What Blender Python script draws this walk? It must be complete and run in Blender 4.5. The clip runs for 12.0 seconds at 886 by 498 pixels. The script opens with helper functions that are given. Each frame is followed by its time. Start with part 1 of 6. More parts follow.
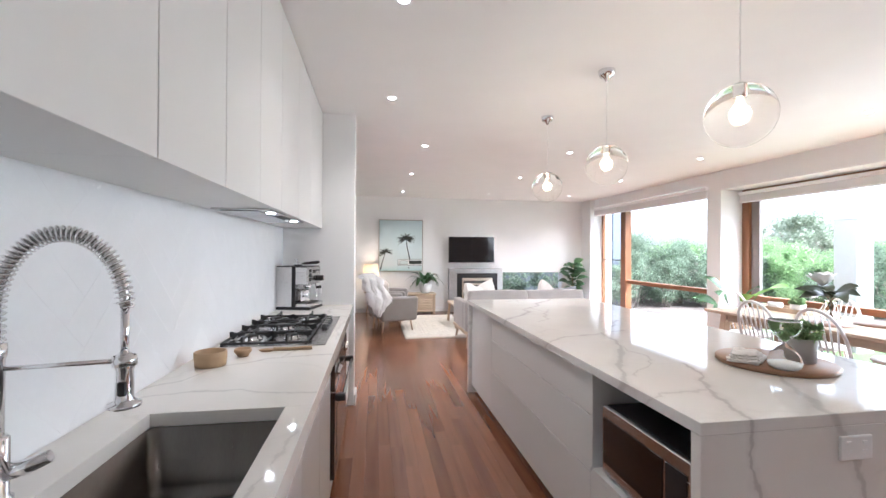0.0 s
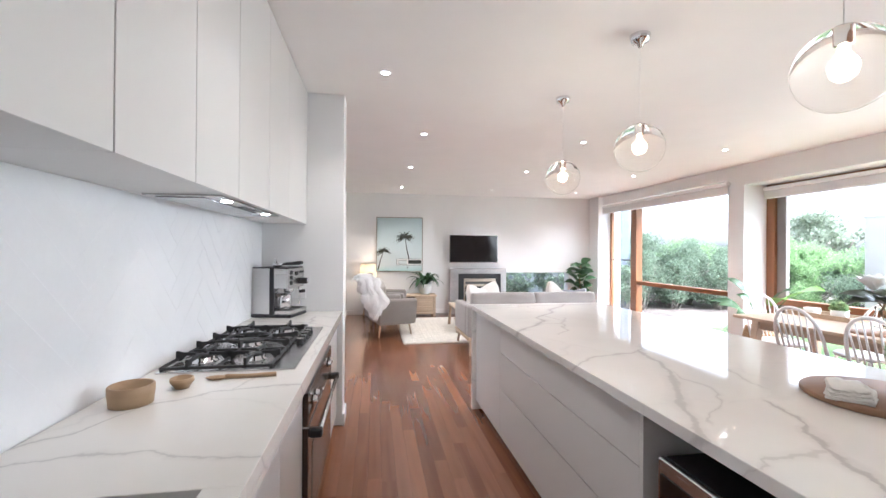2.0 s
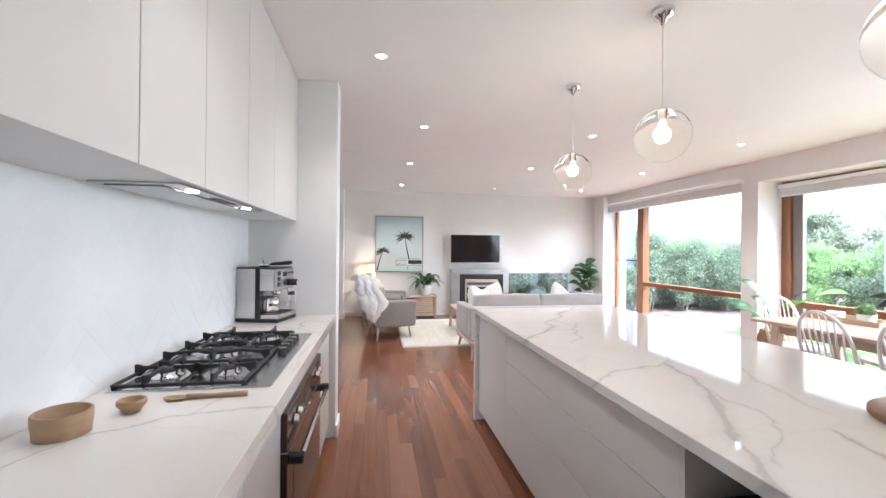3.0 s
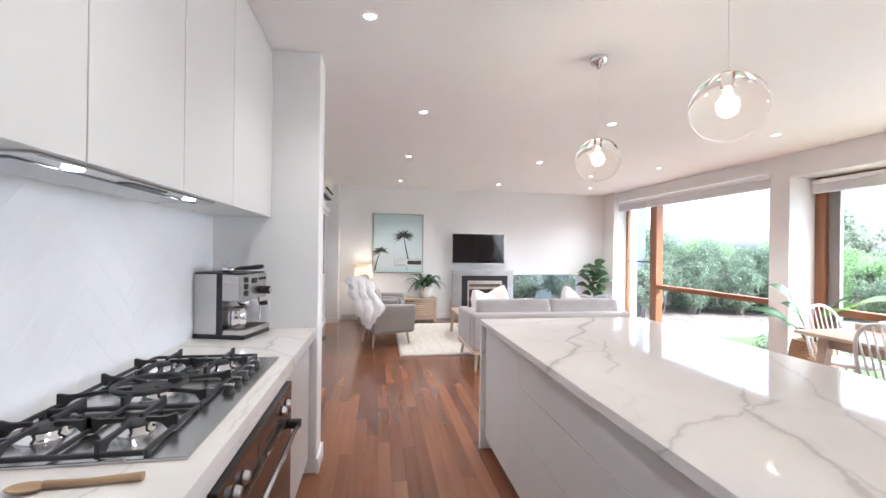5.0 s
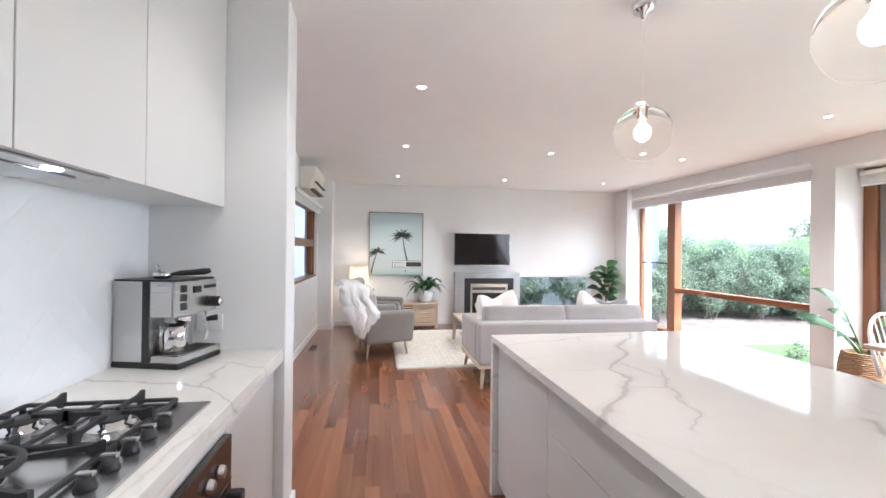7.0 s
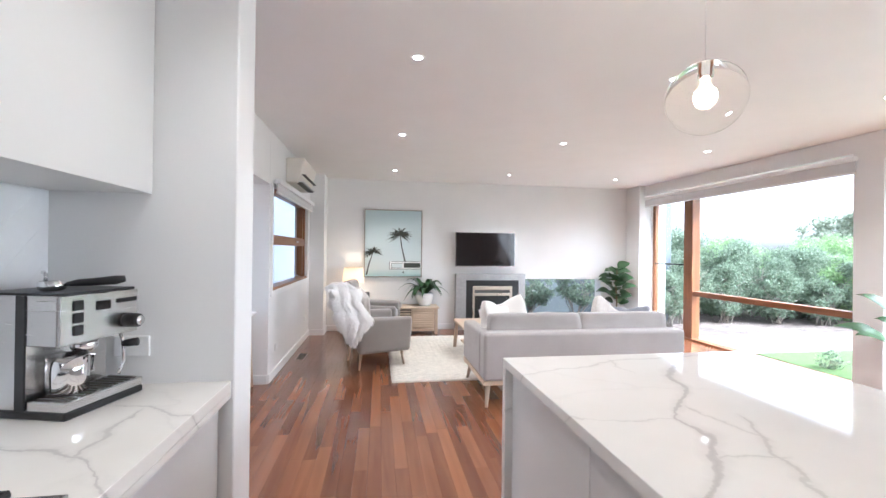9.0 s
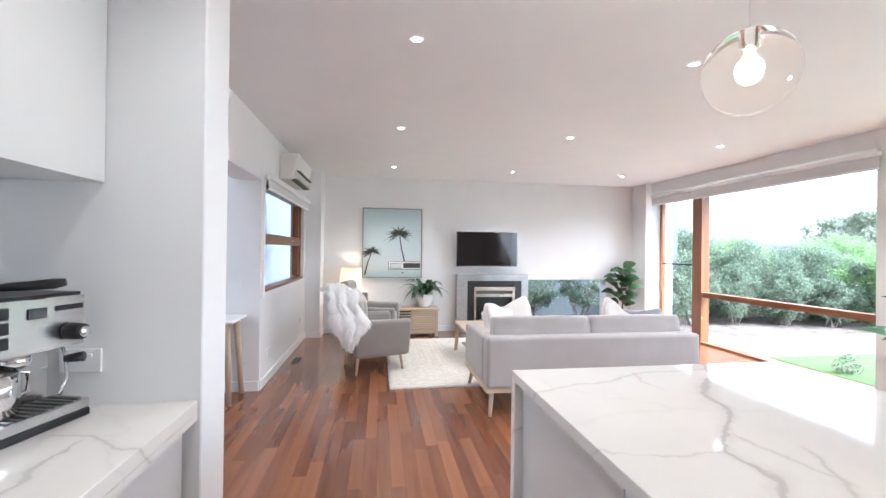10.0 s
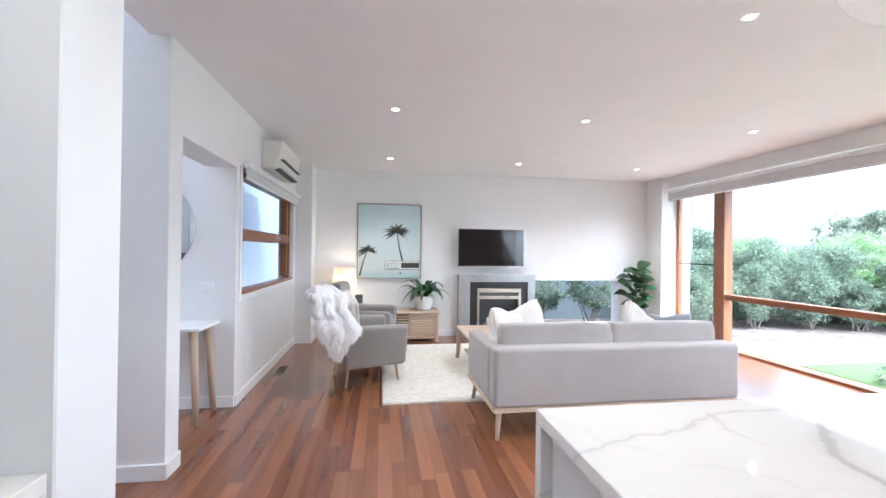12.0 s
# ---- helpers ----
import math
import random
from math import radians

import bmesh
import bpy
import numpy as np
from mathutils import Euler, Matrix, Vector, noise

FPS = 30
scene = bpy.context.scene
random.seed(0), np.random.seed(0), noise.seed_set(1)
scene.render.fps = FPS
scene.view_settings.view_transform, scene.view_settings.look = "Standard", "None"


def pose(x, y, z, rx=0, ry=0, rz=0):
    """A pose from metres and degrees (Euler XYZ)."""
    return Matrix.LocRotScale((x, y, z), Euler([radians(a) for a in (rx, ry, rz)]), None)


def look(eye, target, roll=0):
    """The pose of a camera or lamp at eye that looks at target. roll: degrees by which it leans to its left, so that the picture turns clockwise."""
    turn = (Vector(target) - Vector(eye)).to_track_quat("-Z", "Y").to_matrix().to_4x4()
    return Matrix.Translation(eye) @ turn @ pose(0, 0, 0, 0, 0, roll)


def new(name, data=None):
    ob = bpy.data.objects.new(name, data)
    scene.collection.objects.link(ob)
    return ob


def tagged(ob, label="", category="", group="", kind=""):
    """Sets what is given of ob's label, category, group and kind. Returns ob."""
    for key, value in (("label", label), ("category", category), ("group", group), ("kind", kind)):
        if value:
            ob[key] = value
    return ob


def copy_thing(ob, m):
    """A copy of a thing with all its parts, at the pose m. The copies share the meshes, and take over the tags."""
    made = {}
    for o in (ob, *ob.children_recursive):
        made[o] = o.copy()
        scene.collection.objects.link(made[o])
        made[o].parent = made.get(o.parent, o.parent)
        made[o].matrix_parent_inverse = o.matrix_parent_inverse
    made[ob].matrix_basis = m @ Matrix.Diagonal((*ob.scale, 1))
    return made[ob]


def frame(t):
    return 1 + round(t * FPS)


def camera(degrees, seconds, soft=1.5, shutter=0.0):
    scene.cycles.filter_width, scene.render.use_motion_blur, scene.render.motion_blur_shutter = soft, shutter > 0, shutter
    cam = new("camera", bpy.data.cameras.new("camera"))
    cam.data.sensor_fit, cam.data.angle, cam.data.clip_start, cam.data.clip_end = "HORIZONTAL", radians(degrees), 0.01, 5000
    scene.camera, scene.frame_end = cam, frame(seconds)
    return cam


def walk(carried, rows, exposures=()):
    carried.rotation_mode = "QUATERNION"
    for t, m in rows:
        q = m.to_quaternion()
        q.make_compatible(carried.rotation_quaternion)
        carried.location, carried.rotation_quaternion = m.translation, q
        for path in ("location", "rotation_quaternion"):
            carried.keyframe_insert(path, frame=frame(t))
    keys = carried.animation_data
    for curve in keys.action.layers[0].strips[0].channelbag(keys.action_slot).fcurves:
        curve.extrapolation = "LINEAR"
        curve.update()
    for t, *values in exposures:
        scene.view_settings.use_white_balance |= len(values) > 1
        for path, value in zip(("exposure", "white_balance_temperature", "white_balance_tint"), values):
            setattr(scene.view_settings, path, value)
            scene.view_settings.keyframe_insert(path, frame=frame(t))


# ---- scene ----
cam = camera(93.9, 12.0)
PATH = [
    (0, (0.923, 2.878, 1.379), (1.248, 4.851, 1.39), 0.3),
    (0.5, (0.949, 2.994, 1.386), (1.27, 4.968, 1.392), 0.3),
    (1, (0.974, 3.094, 1.376), (1.29, 5.069, 1.388), 0.4),
    (1.5, (0.992, 3.201, 1.374), (1.307, 5.176, 1.386), 0.3),
    (2, (0.992, 3.319, 1.379), (1.314, 5.293, 1.386), 0.4),
    (2.5, (1.007, 3.435, 1.378), (1.328, 5.409, 1.384), 0.4),
    (3, (1.032, 3.548, 1.372), (1.349, 5.523, 1.38), 0.5),
    (5, (1.105, 4.01, 1.391), (1.417, 5.986, 1.394), 0.7),
    (5.5, (1.11, 4.151, 1.398), (1.426, 6.126, 1.399), 0.7),
    (6, (1.126, 4.279, 1.391), (1.441, 6.254, 1.396), 0.7),
    (6.5, (1.144, 4.412, 1.374), (1.46, 6.387, 1.387), 0.5),
    (7, (1.187, 4.561, 1.379), (1.494, 6.538, 1.389), 0.6),
    (9, (1.265, 5.04, 1.385), (1.569, 7.016, 1.394), 0.7),
    (9.5, (1.283, 5.134, 1.394), (1.585, 7.111, 1.397), 0.8),
    (10, (1.295, 5.252, 1.38), (1.597, 7.229, 1.389), 0.7),
    (10.5, (1.324, 5.383, 1.375), (1.622, 7.361, 1.383), 0.7),
    (11, (1.354, 5.52, 1.364), (1.65, 7.498, 1.374), 0.7),
    (11.5, (1.373, 5.615, 1.36), (1.666, 7.594, 1.369), 0.7),
    (12, (1.385, 5.728, 1.348), (1.678, 7.706, 1.361), 0.7),
]
walk(cam, [(t, look(eye, target, roll)) for t, eye, target, roll in PATH],
     [(0, 2.95, 5470, 9.6), (6.5, 2.91, 5410, 9.0), (9.5, 2.93, 5310, 8.4), (12, 2.95, 5150, 7.6)])

# ---- world and lights ----
sky_world = bpy.data.worlds.new("overcast_sky")
scene.world = sky_world
sky_world.use_nodes = True
_wt = sky_world.node_tree
_sky = _wt.nodes.new("ShaderNodeTexSky")
_sky.sky_type = 'NISHITA'
_sky.sun_disc = False
_sky.sun_elevation = radians(52)
_sky.sun_rotation = radians(135)
_sky.air_density, _sky.dust_density, _sky.ozone_density = 1.0, 4.0, 1.0
_hsv = _wt.nodes.new("ShaderNodeHueSaturation")
_hsv.inputs["Saturation"].default_value = 0.25
_wt.links.new(_sky.outputs[0], _hsv.inputs["Color"])
_wt.links.new(_hsv.outputs[0], _wt.nodes["Background"].inputs["Color"])
_wt.nodes["Background"].inputs["Strength"].default_value = 0.15

_sun = new("sun", bpy.data.lights.new("sun", 'SUN'))
_sun.data.energy, _sun.data.angle, _sun.data.color = 1.5, radians(25), (1.0, 0.97, 0.92)
_sun.matrix_world = look((24, -9, 34), (6, 9, 0))

# added lamp for sky light, in the dining window opening's unseen near part
_day = new("window_daylight", bpy.data.lights.new("window_daylight", 'AREA'))
_day.data.shape, _day.data.size, _day.data.size_y = 'RECTANGLE', 2.7, 2.0
_day.data.energy, _day.data.color = 10.6, (1.0, 0.965, 0.925)
_day.matrix_world = look((6.36, 4.6, 1.2), (0.0, 4.9, -2.2))

WARM = (1.0, 0.78, 0.54)
SOFT = (1.0, 0.87, 0.73)
DOWN_W = 13.0
KITCHEN_W = 4.6
PEND_W = 0.30


# ---- materials ----
def material(name):
    m = bpy.data.materials.new(name)
    m.use_nodes = True
    nt = m.node_tree
    return m, nt, nt.nodes["Principled BSDF"]


def add(nt, kind, **values):
    n = nt.nodes.new(kind)
    for k, v in values.items():
        n.inputs[k.replace("_", " ")].default_value = v
    return n


def coords(nt, scale=(1, 1, 1), rot=(0, 0, 0)):
    tc = nt.nodes.new("ShaderNodeTexCoord")
    mp = nt.nodes.new("ShaderNodeMapping")
    mp.inputs["Scale"].default_value = scale
    mp.inputs["Rotation"].default_value = rot
    nt.links.new(tc.outputs["Object"], mp.inputs["Vector"])
    return mp.outputs[0]


def ramp(nt, src, stops):
    r = nt.nodes.new("ShaderNodeValToRGB")
    el = r.color_ramp.elements
    while len(el) < len(stops):
        el.new(0.5)
    for e, (p, c) in zip(el, stops):
        e.position, e.color = p, (*c, 1)
    nt.links.new(src, r.inputs[0])
    return r.outputs[0]


def surface(name, colour, rough=0.5, metal=0.0, vary=0.08, scale=3.0, fine=60.0, bump=0.05, stretch=(1, 1, 1), coat=0.0, sheen=0.0, rvary=0.08):
    """A plain surface with variation of tone at two scales, uneven gloss and a fine relief."""
    m, nt, b = material(name)
    v = coords(nt, stretch)
    big = add(nt, "ShaderNodeTexNoise", Scale=scale, Detail=4.0)
    small = add(nt, "ShaderNodeTexNoise", Scale=fine, Detail=3.0)
    nt.links.new(v, big.inputs["Vector"])
    nt.links.new(v, small.inputs["Vector"])
    mix = nt.nodes.new("ShaderNodeMix")
    mix.inputs[0].default_value = 0.4
    nt.links.new(big.outputs[0], mix.inputs[2])
    nt.links.new(small.outputs[0], mix.inputs[3])
    lo = tuple(max(0, c * (1 - vary)) for c in colour)
    hi = tuple(min(1, c * (1 + vary)) for c in colour)
    nt.links.new(ramp(nt, mix.outputs[0], [(0.3, lo), (0.7, hi)]), b.inputs["Base Color"])
    mr = nt.nodes.new("ShaderNodeMapRange")
    mr.inputs[3].default_value, mr.inputs[4].default_value = max(0.02, rough - rvary), min(1, rough + rvary)
    nt.links.new(big.outputs[0], mr.inputs[0])
    nt.links.new(mr.outputs[0], b.inputs["Roughness"])
    b.inputs["Metallic"].default_value = metal
    b.inputs["Coat Weight"].default_value = coat
    b.inputs["Sheen Weight"].default_value = sheen
    if bump:
        bp = add(nt, "ShaderNodeBump", Strength=bump, Distance=0.01)
        nt.links.new(small.outputs[0], bp.inputs["Height"])
        nt.links.new(bp.outputs[0], b.inputs["Normal"])
    return m


def wood(name, dark, light, axis=1, rough=0.35, pieces="", grain=22.0, spread=0.5, bump=0.04):
    """Timber with grain along an axis. pieces: 'object' or 'island' gives each board its own tone."""
    m, nt, b = material(name)
    st = [grain, grain, grain]
    st[axis] = grain * 0.06
    v = coords(nt, st)
    src = v
    rnd = None
    if pieces:
        if pieces == "object":
            rnd = nt.nodes.new("ShaderNodeObjectInfo").outputs["Random"]
        else:
            rnd = nt.nodes.new("ShaderNodeNewGeometry").outputs["Random Per Island"]
        sc = nt.nodes.new("ShaderNodeMath")
        sc.operation = 'MULTIPLY'
        sc.inputs[1].default_value = 40.0
        nt.links.new(rnd, sc.inputs[0])
        vm = nt.nodes.new("ShaderNodeVectorMath")
        nt.links.new(v, vm.inputs[0])
        nt.links.new(sc.outputs[0], vm.inputs[1])
        src = vm.outputs[0]
    n1 = add(nt, "ShaderNodeTexNoise", Scale=1.0, Detail=6.0, Distortion=0.8)
    n2 = add(nt, "ShaderNodeTexNoise", Scale=0.25, Detail=2.0)
    nt.links.new(src, n1.inputs["Vector"])
    nt.links.new(src, n2.inputs["Vector"])
    mx = nt.nodes.new("ShaderNodeMix")
    mx.inputs[0].default_value = 0.45
    nt.links.new(n1.outputs[0], mx.inputs[2])
    nt.links.new(n2.outputs[0], mx.inputs[3])
    fac = mx.outputs[0]
    if rnd is not None:
        m2 = nt.nodes.new("ShaderNodeMix")
        m2.inputs[0].default_value = spread
        nt.links.new(fac, m2.inputs[2])
        nt.links.new(rnd, m2.inputs[3])
        fac = m2.outputs[0]
    mid = tuple((a + c) / 2 for a, c in zip(dark, light))
    nt.links.new(ramp(nt, fac, [(0.22, dark), (0.5, mid), (0.82, light)]), b.inputs["Base Color"])
    mr = nt.nodes.new("ShaderNodeMapRange")
    mr.inputs[3].default_value, mr.inputs[4].default_value = rough - 0.06, rough + 0.1
    nt.links.new(n1.outputs[0], mr.inputs[0])
    nt.links.new(mr.outputs[0], b.inputs["Roughness"])
    bp = add(nt, "ShaderNodeBump", Strength=bump, Distance=0.004)
    nt.links.new(n1.outputs[0], bp.inputs["Height"])
    nt.links.new(bp.outputs[0], b.inputs["Normal"])
    return m


def glow(name, colour, strength):
    m, nt, b = material(name)
    b.inputs["Base Color"].default_value = (*colour, 1)
    b.inputs["Emission Color"].default_value = (*colour, 1)
    b.inputs["Emission Strength"].default_value = strength
    return m


def clear_glass(name, tint=(1, 1, 1), rough=0.0, ior=1.45):
    m, nt, b = material(name)
    b.inputs["Base Color"].default_value = (*tint, 1)
    b.inputs["Transmission Weight"].default_value = 1.0
    b.inputs["Roughness"].default_value = rough
    b.inputs["IOR"].default_value = ior
    return m


def calc(nt, op, a, c, d=None):
    n = nt.nodes.new("ShaderNodeMath")
    n.operation = op
    for k, v in enumerate((a, c, d)):
        if v is None:
            continue
        if isinstance(v, (int, float)):
            n.inputs[k].default_value = v
        else:
            nt.links.new(v, n.inputs[k])
    return n.outputs[0]


def marble(name, veins, base_lo, base_hi):
    """White engineered stone with grey veins that wander across the slab and turn down over its end.
    veins: (run, width, strength, bends); run 'y' bends x along the length, run 'x' bends y across it."""
    m, nt, b = material(name)
    tc = nt.nodes.new("ShaderNodeTexCoord").outputs["Object"]
    sep = nt.nodes.new("ShaderNodeSeparateXYZ")
    nt.links.new(tc, sep.inputs[0])
    px = sep.outputs[0]
    py = calc(nt, 'ADD', sep.outputs[1], calc(nt, 'SUBTRACT', sep.outputs[2], 0.9))
    wob = add(nt, "ShaderNodeTexNoise", Scale=9.0, Detail=5.0, Roughness=0.62)
    nt.links.new(tc, wob.inputs["Vector"])
    wobble = calc(nt, 'MULTIPLY', calc(nt, 'SUBTRACT', wob.outputs[0], 0.5), 0.085)
    wid = add(nt, "ShaderNodeTexNoise", Scale=6.0, Detail=3.0)
    nt.links.new(tc, wid.inputs["Vector"])
    swell = ramp(nt, wid.outputs[0], [(0.32, (0.25, 0.25, 0.25)), (0.68, (1, 1, 1))])
    total = None
    for run, width, strength, bends in veins:
        bends = sorted(bends)
        lo, hi = bends[0][0], bends[-1][0]
        along_, cross = (py, px) if run == 'y' else (px, py)
        base = min(q for p, q in bends) - 0.1
        span = max(q for p, q in bends) + 0.1 - base
        pos = calc(nt, 'DIVIDE', calc(nt, 'SUBTRACT', along_, lo - 0.04), hi - lo + 0.08)
        cr = nt.nodes.new("ShaderNodeValToRGB")
        el = cr.color_ramp.elements
        stops = [(lo - 0.04, bends[0][1], 0.0)] + [(p, q, 1.0) for p, q in bends] + [(hi + 0.04, bends[-1][1], 0.0)]
        while len(el) < len(stops):
            el.new(0.5)
        for e, (p, q, al) in zip(el, stops):
            v = (q - base) / span
            e.position, e.color = (p - lo + 0.04) / (hi - lo + 0.08), (v, v, v, al)
        nt.links.new(pos, cr.inputs[0])
        line = calc(nt, 'MULTIPLY_ADD', cr.outputs[0], span, base)
        off = calc(nt, 'ABSOLUTE', calc(nt, 'ADD', calc(nt, 'SUBTRACT', cross, line), wobble), 0)
        rel = calc(nt, 'DIVIDE', off, calc(nt, 'MULTIPLY', swell, width))
        body = ramp(nt, calc(nt, 'MULTIPLY', rel, 0.25), [(0.0, (1, 1, 1)), (0.16, (0.85, 0.85, 0.85)), (0.30, (0.28, 0.28, 0.28)), (1.0, (0, 0, 0))])
        v = calc(nt, 'MULTIPLY', calc(nt, 'MULTIPLY', body, cr.outputs[1]), strength * 0.74)
        total = v if total is None else calc(nt, 'MAXIMUM', total, v)
    hair = add(nt, "ShaderNodeTexVoronoi", Scale=1.5)
    hair.feature = 'DISTANCE_TO_EDGE'
    warp = add(nt, "ShaderNodeTexNoise", Scale=2.2, Detail=5.0)
    nt.links.new(tc, warp.inputs["Vector"])
    mixv = nt.nodes.new("ShaderNodeMix")
    mixv.data_type = 'VECTOR'
    mixv.inputs[0].default_value = 0.35
    nt.links.new(tc, mixv.inputs[4])
    nt.links.new(warp.outputs[1], mixv.inputs[5])
    nt.links.new(mixv.outputs[1], hair.inputs["Vector"])
    fine = ramp(nt, hair.outputs["Distance"], [(0.0, (0.16, 0.16, 0.16)), (0.006, (0.06, 0.06, 0.06)), (0.016, (0, 0, 0))])
    total = calc(nt, 'MAXIMUM', total, calc(nt, 'MULTIPLY', fine, swell))
    cloud = add(nt, "ShaderNodeTexNoise", Scale=2.2, Detail=6.0)
    nt.links.new(tc, cloud.inputs["Vector"])
    ground_ = ramp(nt, cloud.outputs[0], [(0.3, base_lo), (0.65, base_hi)])
    mc = nt.nodes.new("ShaderNodeMix")
    mc.data_type = 'RGBA'
    nt.links.new(total, mc.inputs[0])
    nt.links.new(ground_, mc.inputs[6])
    mc.inputs[7].default_value = (0.36, 0.34, 0.335, 1)
    nt.links.new(mc.outputs[2], b.inputs["Base Color"])
    b.inputs["Roughness"].default_value = 0.06
    return m


WALL = surface("white_wall_paint", (0.82, 0.815, 0.81), 0.75, vary=0.02, fine=180, bump=0.02)
CEIL = surface("white_ceiling_paint", (0.86, 0.85, 0.845), 0.9, vary=0.02, fine=200, bump=0.02)
TRIM = surface("white_gloss_trim", (0.84, 0.84, 0.84), 0.35, vary=0.02, bump=0.01)
DOORW = surface("satin_white_cabinet", (0.67, 0.66, 0.645), 0.34, vary=0.006, bump=0.0, rvary=0.004)
GAP = surface("dark_gap", (0.12, 0.12, 0.12), 0.8, bump=0)
BENCH_VEINS = (
    ('x', 0.008, 0.75, ((0.14, 4.46), (0.23, 4.54), (0.30, 4.70), (0.43, 4.79), (0.53, 4.83), (0.73, 4.85))),
    ('x', 0.008, 0.65, ((0.14, 4.36), (0.30, 4.40), (0.46, 4.39), (0.56, 4.36), (0.73, 4.33))),
    ('y', 0.006, 0.55, ((4.84, 0.52), (4.93, 0.55), (5.03, 0.57))),
    ('x', 0.009, 0.70, ((0.14, 6.24), (0.37, 6.18), (0.50, 6.15), (0.62, 6.09), (0.69, 6.01), (0.735, 5.95))),
    ('y', 0.009, 0.65, ((6.12, 0.58), (6.20, 0.575), (6.28, 0.57), (6.38, 0.56))),
    ('x', 0.009, 0.60, ((0.50, 6.45), (0.57, 6.42), (0.68, 6.35), (0.735, 6.33))),
    ('x', 0.007, 0.45, ((0.14, 3.12), (0.35, 3.02), (0.735, 3.08))),
    ('y', 0.006, 0.45, ((3.50, 0.70), (3.75, 0.68), (4.02, 0.72))),
    ('y', 0.007, 0.40, ((5.2, 0.73), (5.5, 0.70), (5.75, 0.73))))
ISLAND_VEINS = (
    ('y', 0.020, 0.80, ((5.60, 1.80), (5.68, 1.84), (5.78, 1.92), (5.90, 2.06), (6.02, 2.14), (6.14, 2.14), (6.24, 2.22), (6.34, 2.33), (6.54, 2.42), (6.75, 2.62), (6.90, 2.72))),
    ('y', 0.008, 0.50, ((6.00, 2.28), (6.09, 2.26), (6.22, 2.23))),
    ('x', 0.008, 0.50, ((2.06, 5.93), (2.14, 5.92), (2.22, 5.90))),
    ('y', 0.010, 0.55, ((5.58, 2.03), (5.66, 2.14), (5.78, 2.17), (5.90, 2.22), (6.12, 2.35))),
    ('x', 0.007, 0.45, ((1.83, 6.19), (1.97, 6.14), (2.12, 6.15))),
    ('x', 0.009, 0.55, ((1.83, 6.60), (1.98, 6.66), (2.15, 6.69), (2.30, 6.77), (2.58, 6.79), (2.9, 6.84))),
    ('y', 0.007, 0.45, ((6.60, 2.29), (6.68, 2.26), (6.77, 2.31))),
    ('x', 0.013, 0.60, ((1.80, 4.92), (1.87, 4.98), (1.98, 5.07), (2.21, 5.12), (2.42, 5.20))),
    ('y', 0.021, 0.75, ((4.10, 1.74), (4.26, 1.83), (4.40, 1.90), (4.56, 2.00), (4.73, 2.12), (4.95, 2.21), (5.13, 2.24), (5.32, 2.42), (5.55, 2.60))),
    ('y', 0.009, 0.50, ((4.36, 1.92), (4.43, 2.02), (4.50, 2.11), (4.61, 2.16), (4.72, 2.15), (4.80, 2.17))),
    ('y', 0.011, 0.50, ((4.60, 2.36), (4.69, 2.38), (4.94, 2.45), (5.09, 2.56), (5.24, 2.64), (5.39, 2.78), (5.57, 2.86), (5.9, 3.05))),
    ('y', 0.012, 0.80, ((3.30, 2.10), (3.55, 2.06), (3.80, 2.00), (3.92, 1.99), (4.03, 2.03), (4.16, 2.08), (4.25, 2.14), (4.34, 2.21), (4.46, 2.24))),
    ('x', 0.009, 0.50, ((1.84, 4.12), (1.90, 4.14), (2.07, 4.155))),
    ('y', 0.024, 0.75, ((3.20, 2.46), (3.65, 2.39), (3.75, 2.37), (3.85, 2.31), (3.92, 2.27), (3.99, 2.32), (4.18, 2.42), (4.5, 2.68))),
    ('y', 0.022, 0.65, ((3.4, 2.72), (3.8, 2.62), (3.95, 2.66), (4.2, 2.86), (4.5, 3.06))))
STONE = marble("veined_white_stone", BENCH_VEINS, (0.73, 0.70, 0.655), (0.78, 0.755, 0.715))
STONE_I = marble("broad_veined_white_stone", ISLAND_VEINS, (0.74, 0.72, 0.69), (0.79, 0.772, 0.745))
TILE = surface("white_glazed_tile", (0.83, 0.84, 0.86), 0.25, vary=0.02, scale=8, bump=0.01, rvary=0.05)
GROUT = surface("pale_grout", (0.83, 0.84, 0.86), 0.6, vary=0.05, bump=0.05)
STEEL = surface("brushed_steel", (0.56, 0.55, 0.54), 0.26, 1.0, vary=0.03, stretch=(2, 2, 40), fine=60, bump=0.004, rvary=0.04)
CHROME = surface("polished_chrome", (0.78, 0.78, 0.79), 0.07, 1.0, vary=0.02, bump=0, rvary=0.03)
SINKM = surface("dark_gunmetal_sink", (0.165, 0.152, 0.138), 0.3, 1.0, vary=0.1, stretch=(8, 1, 1), bump=0.02)
BLACK = surface("black_plastic", (0.015, 0.015, 0.016), 0.4, vary=0.2, bump=0.02)
IRON = surface("cast_iron", (0.02, 0.02, 0.021), 0.55, vary=0.25, fine=220, bump=0.15)
BGLASS = surface("dark_glass", (0.012, 0.010, 0.010), 0.06, vary=0.1, bump=0, rvary=0.02)
TIMBER = wood("red_brown_window_timber", (0.165, 0.062, 0.025), (0.32, 0.140, 0.060), 2, 0.4)
TIMBER_Y = wood("red_brown_rail_timber", (0.165, 0.062, 0.025), (0.32, 0.140, 0.060), 1, 0.4)
OAK = wood("pale_oak", (0.44, 0.325, 0.22), (0.66, 0.53, 0.405), 1, 0.5)
OAKX = wood("pale_oak_crosswise", (0.52, 0.39, 0.27), (0.72, 0.58, 0.43), 0, 0.5)
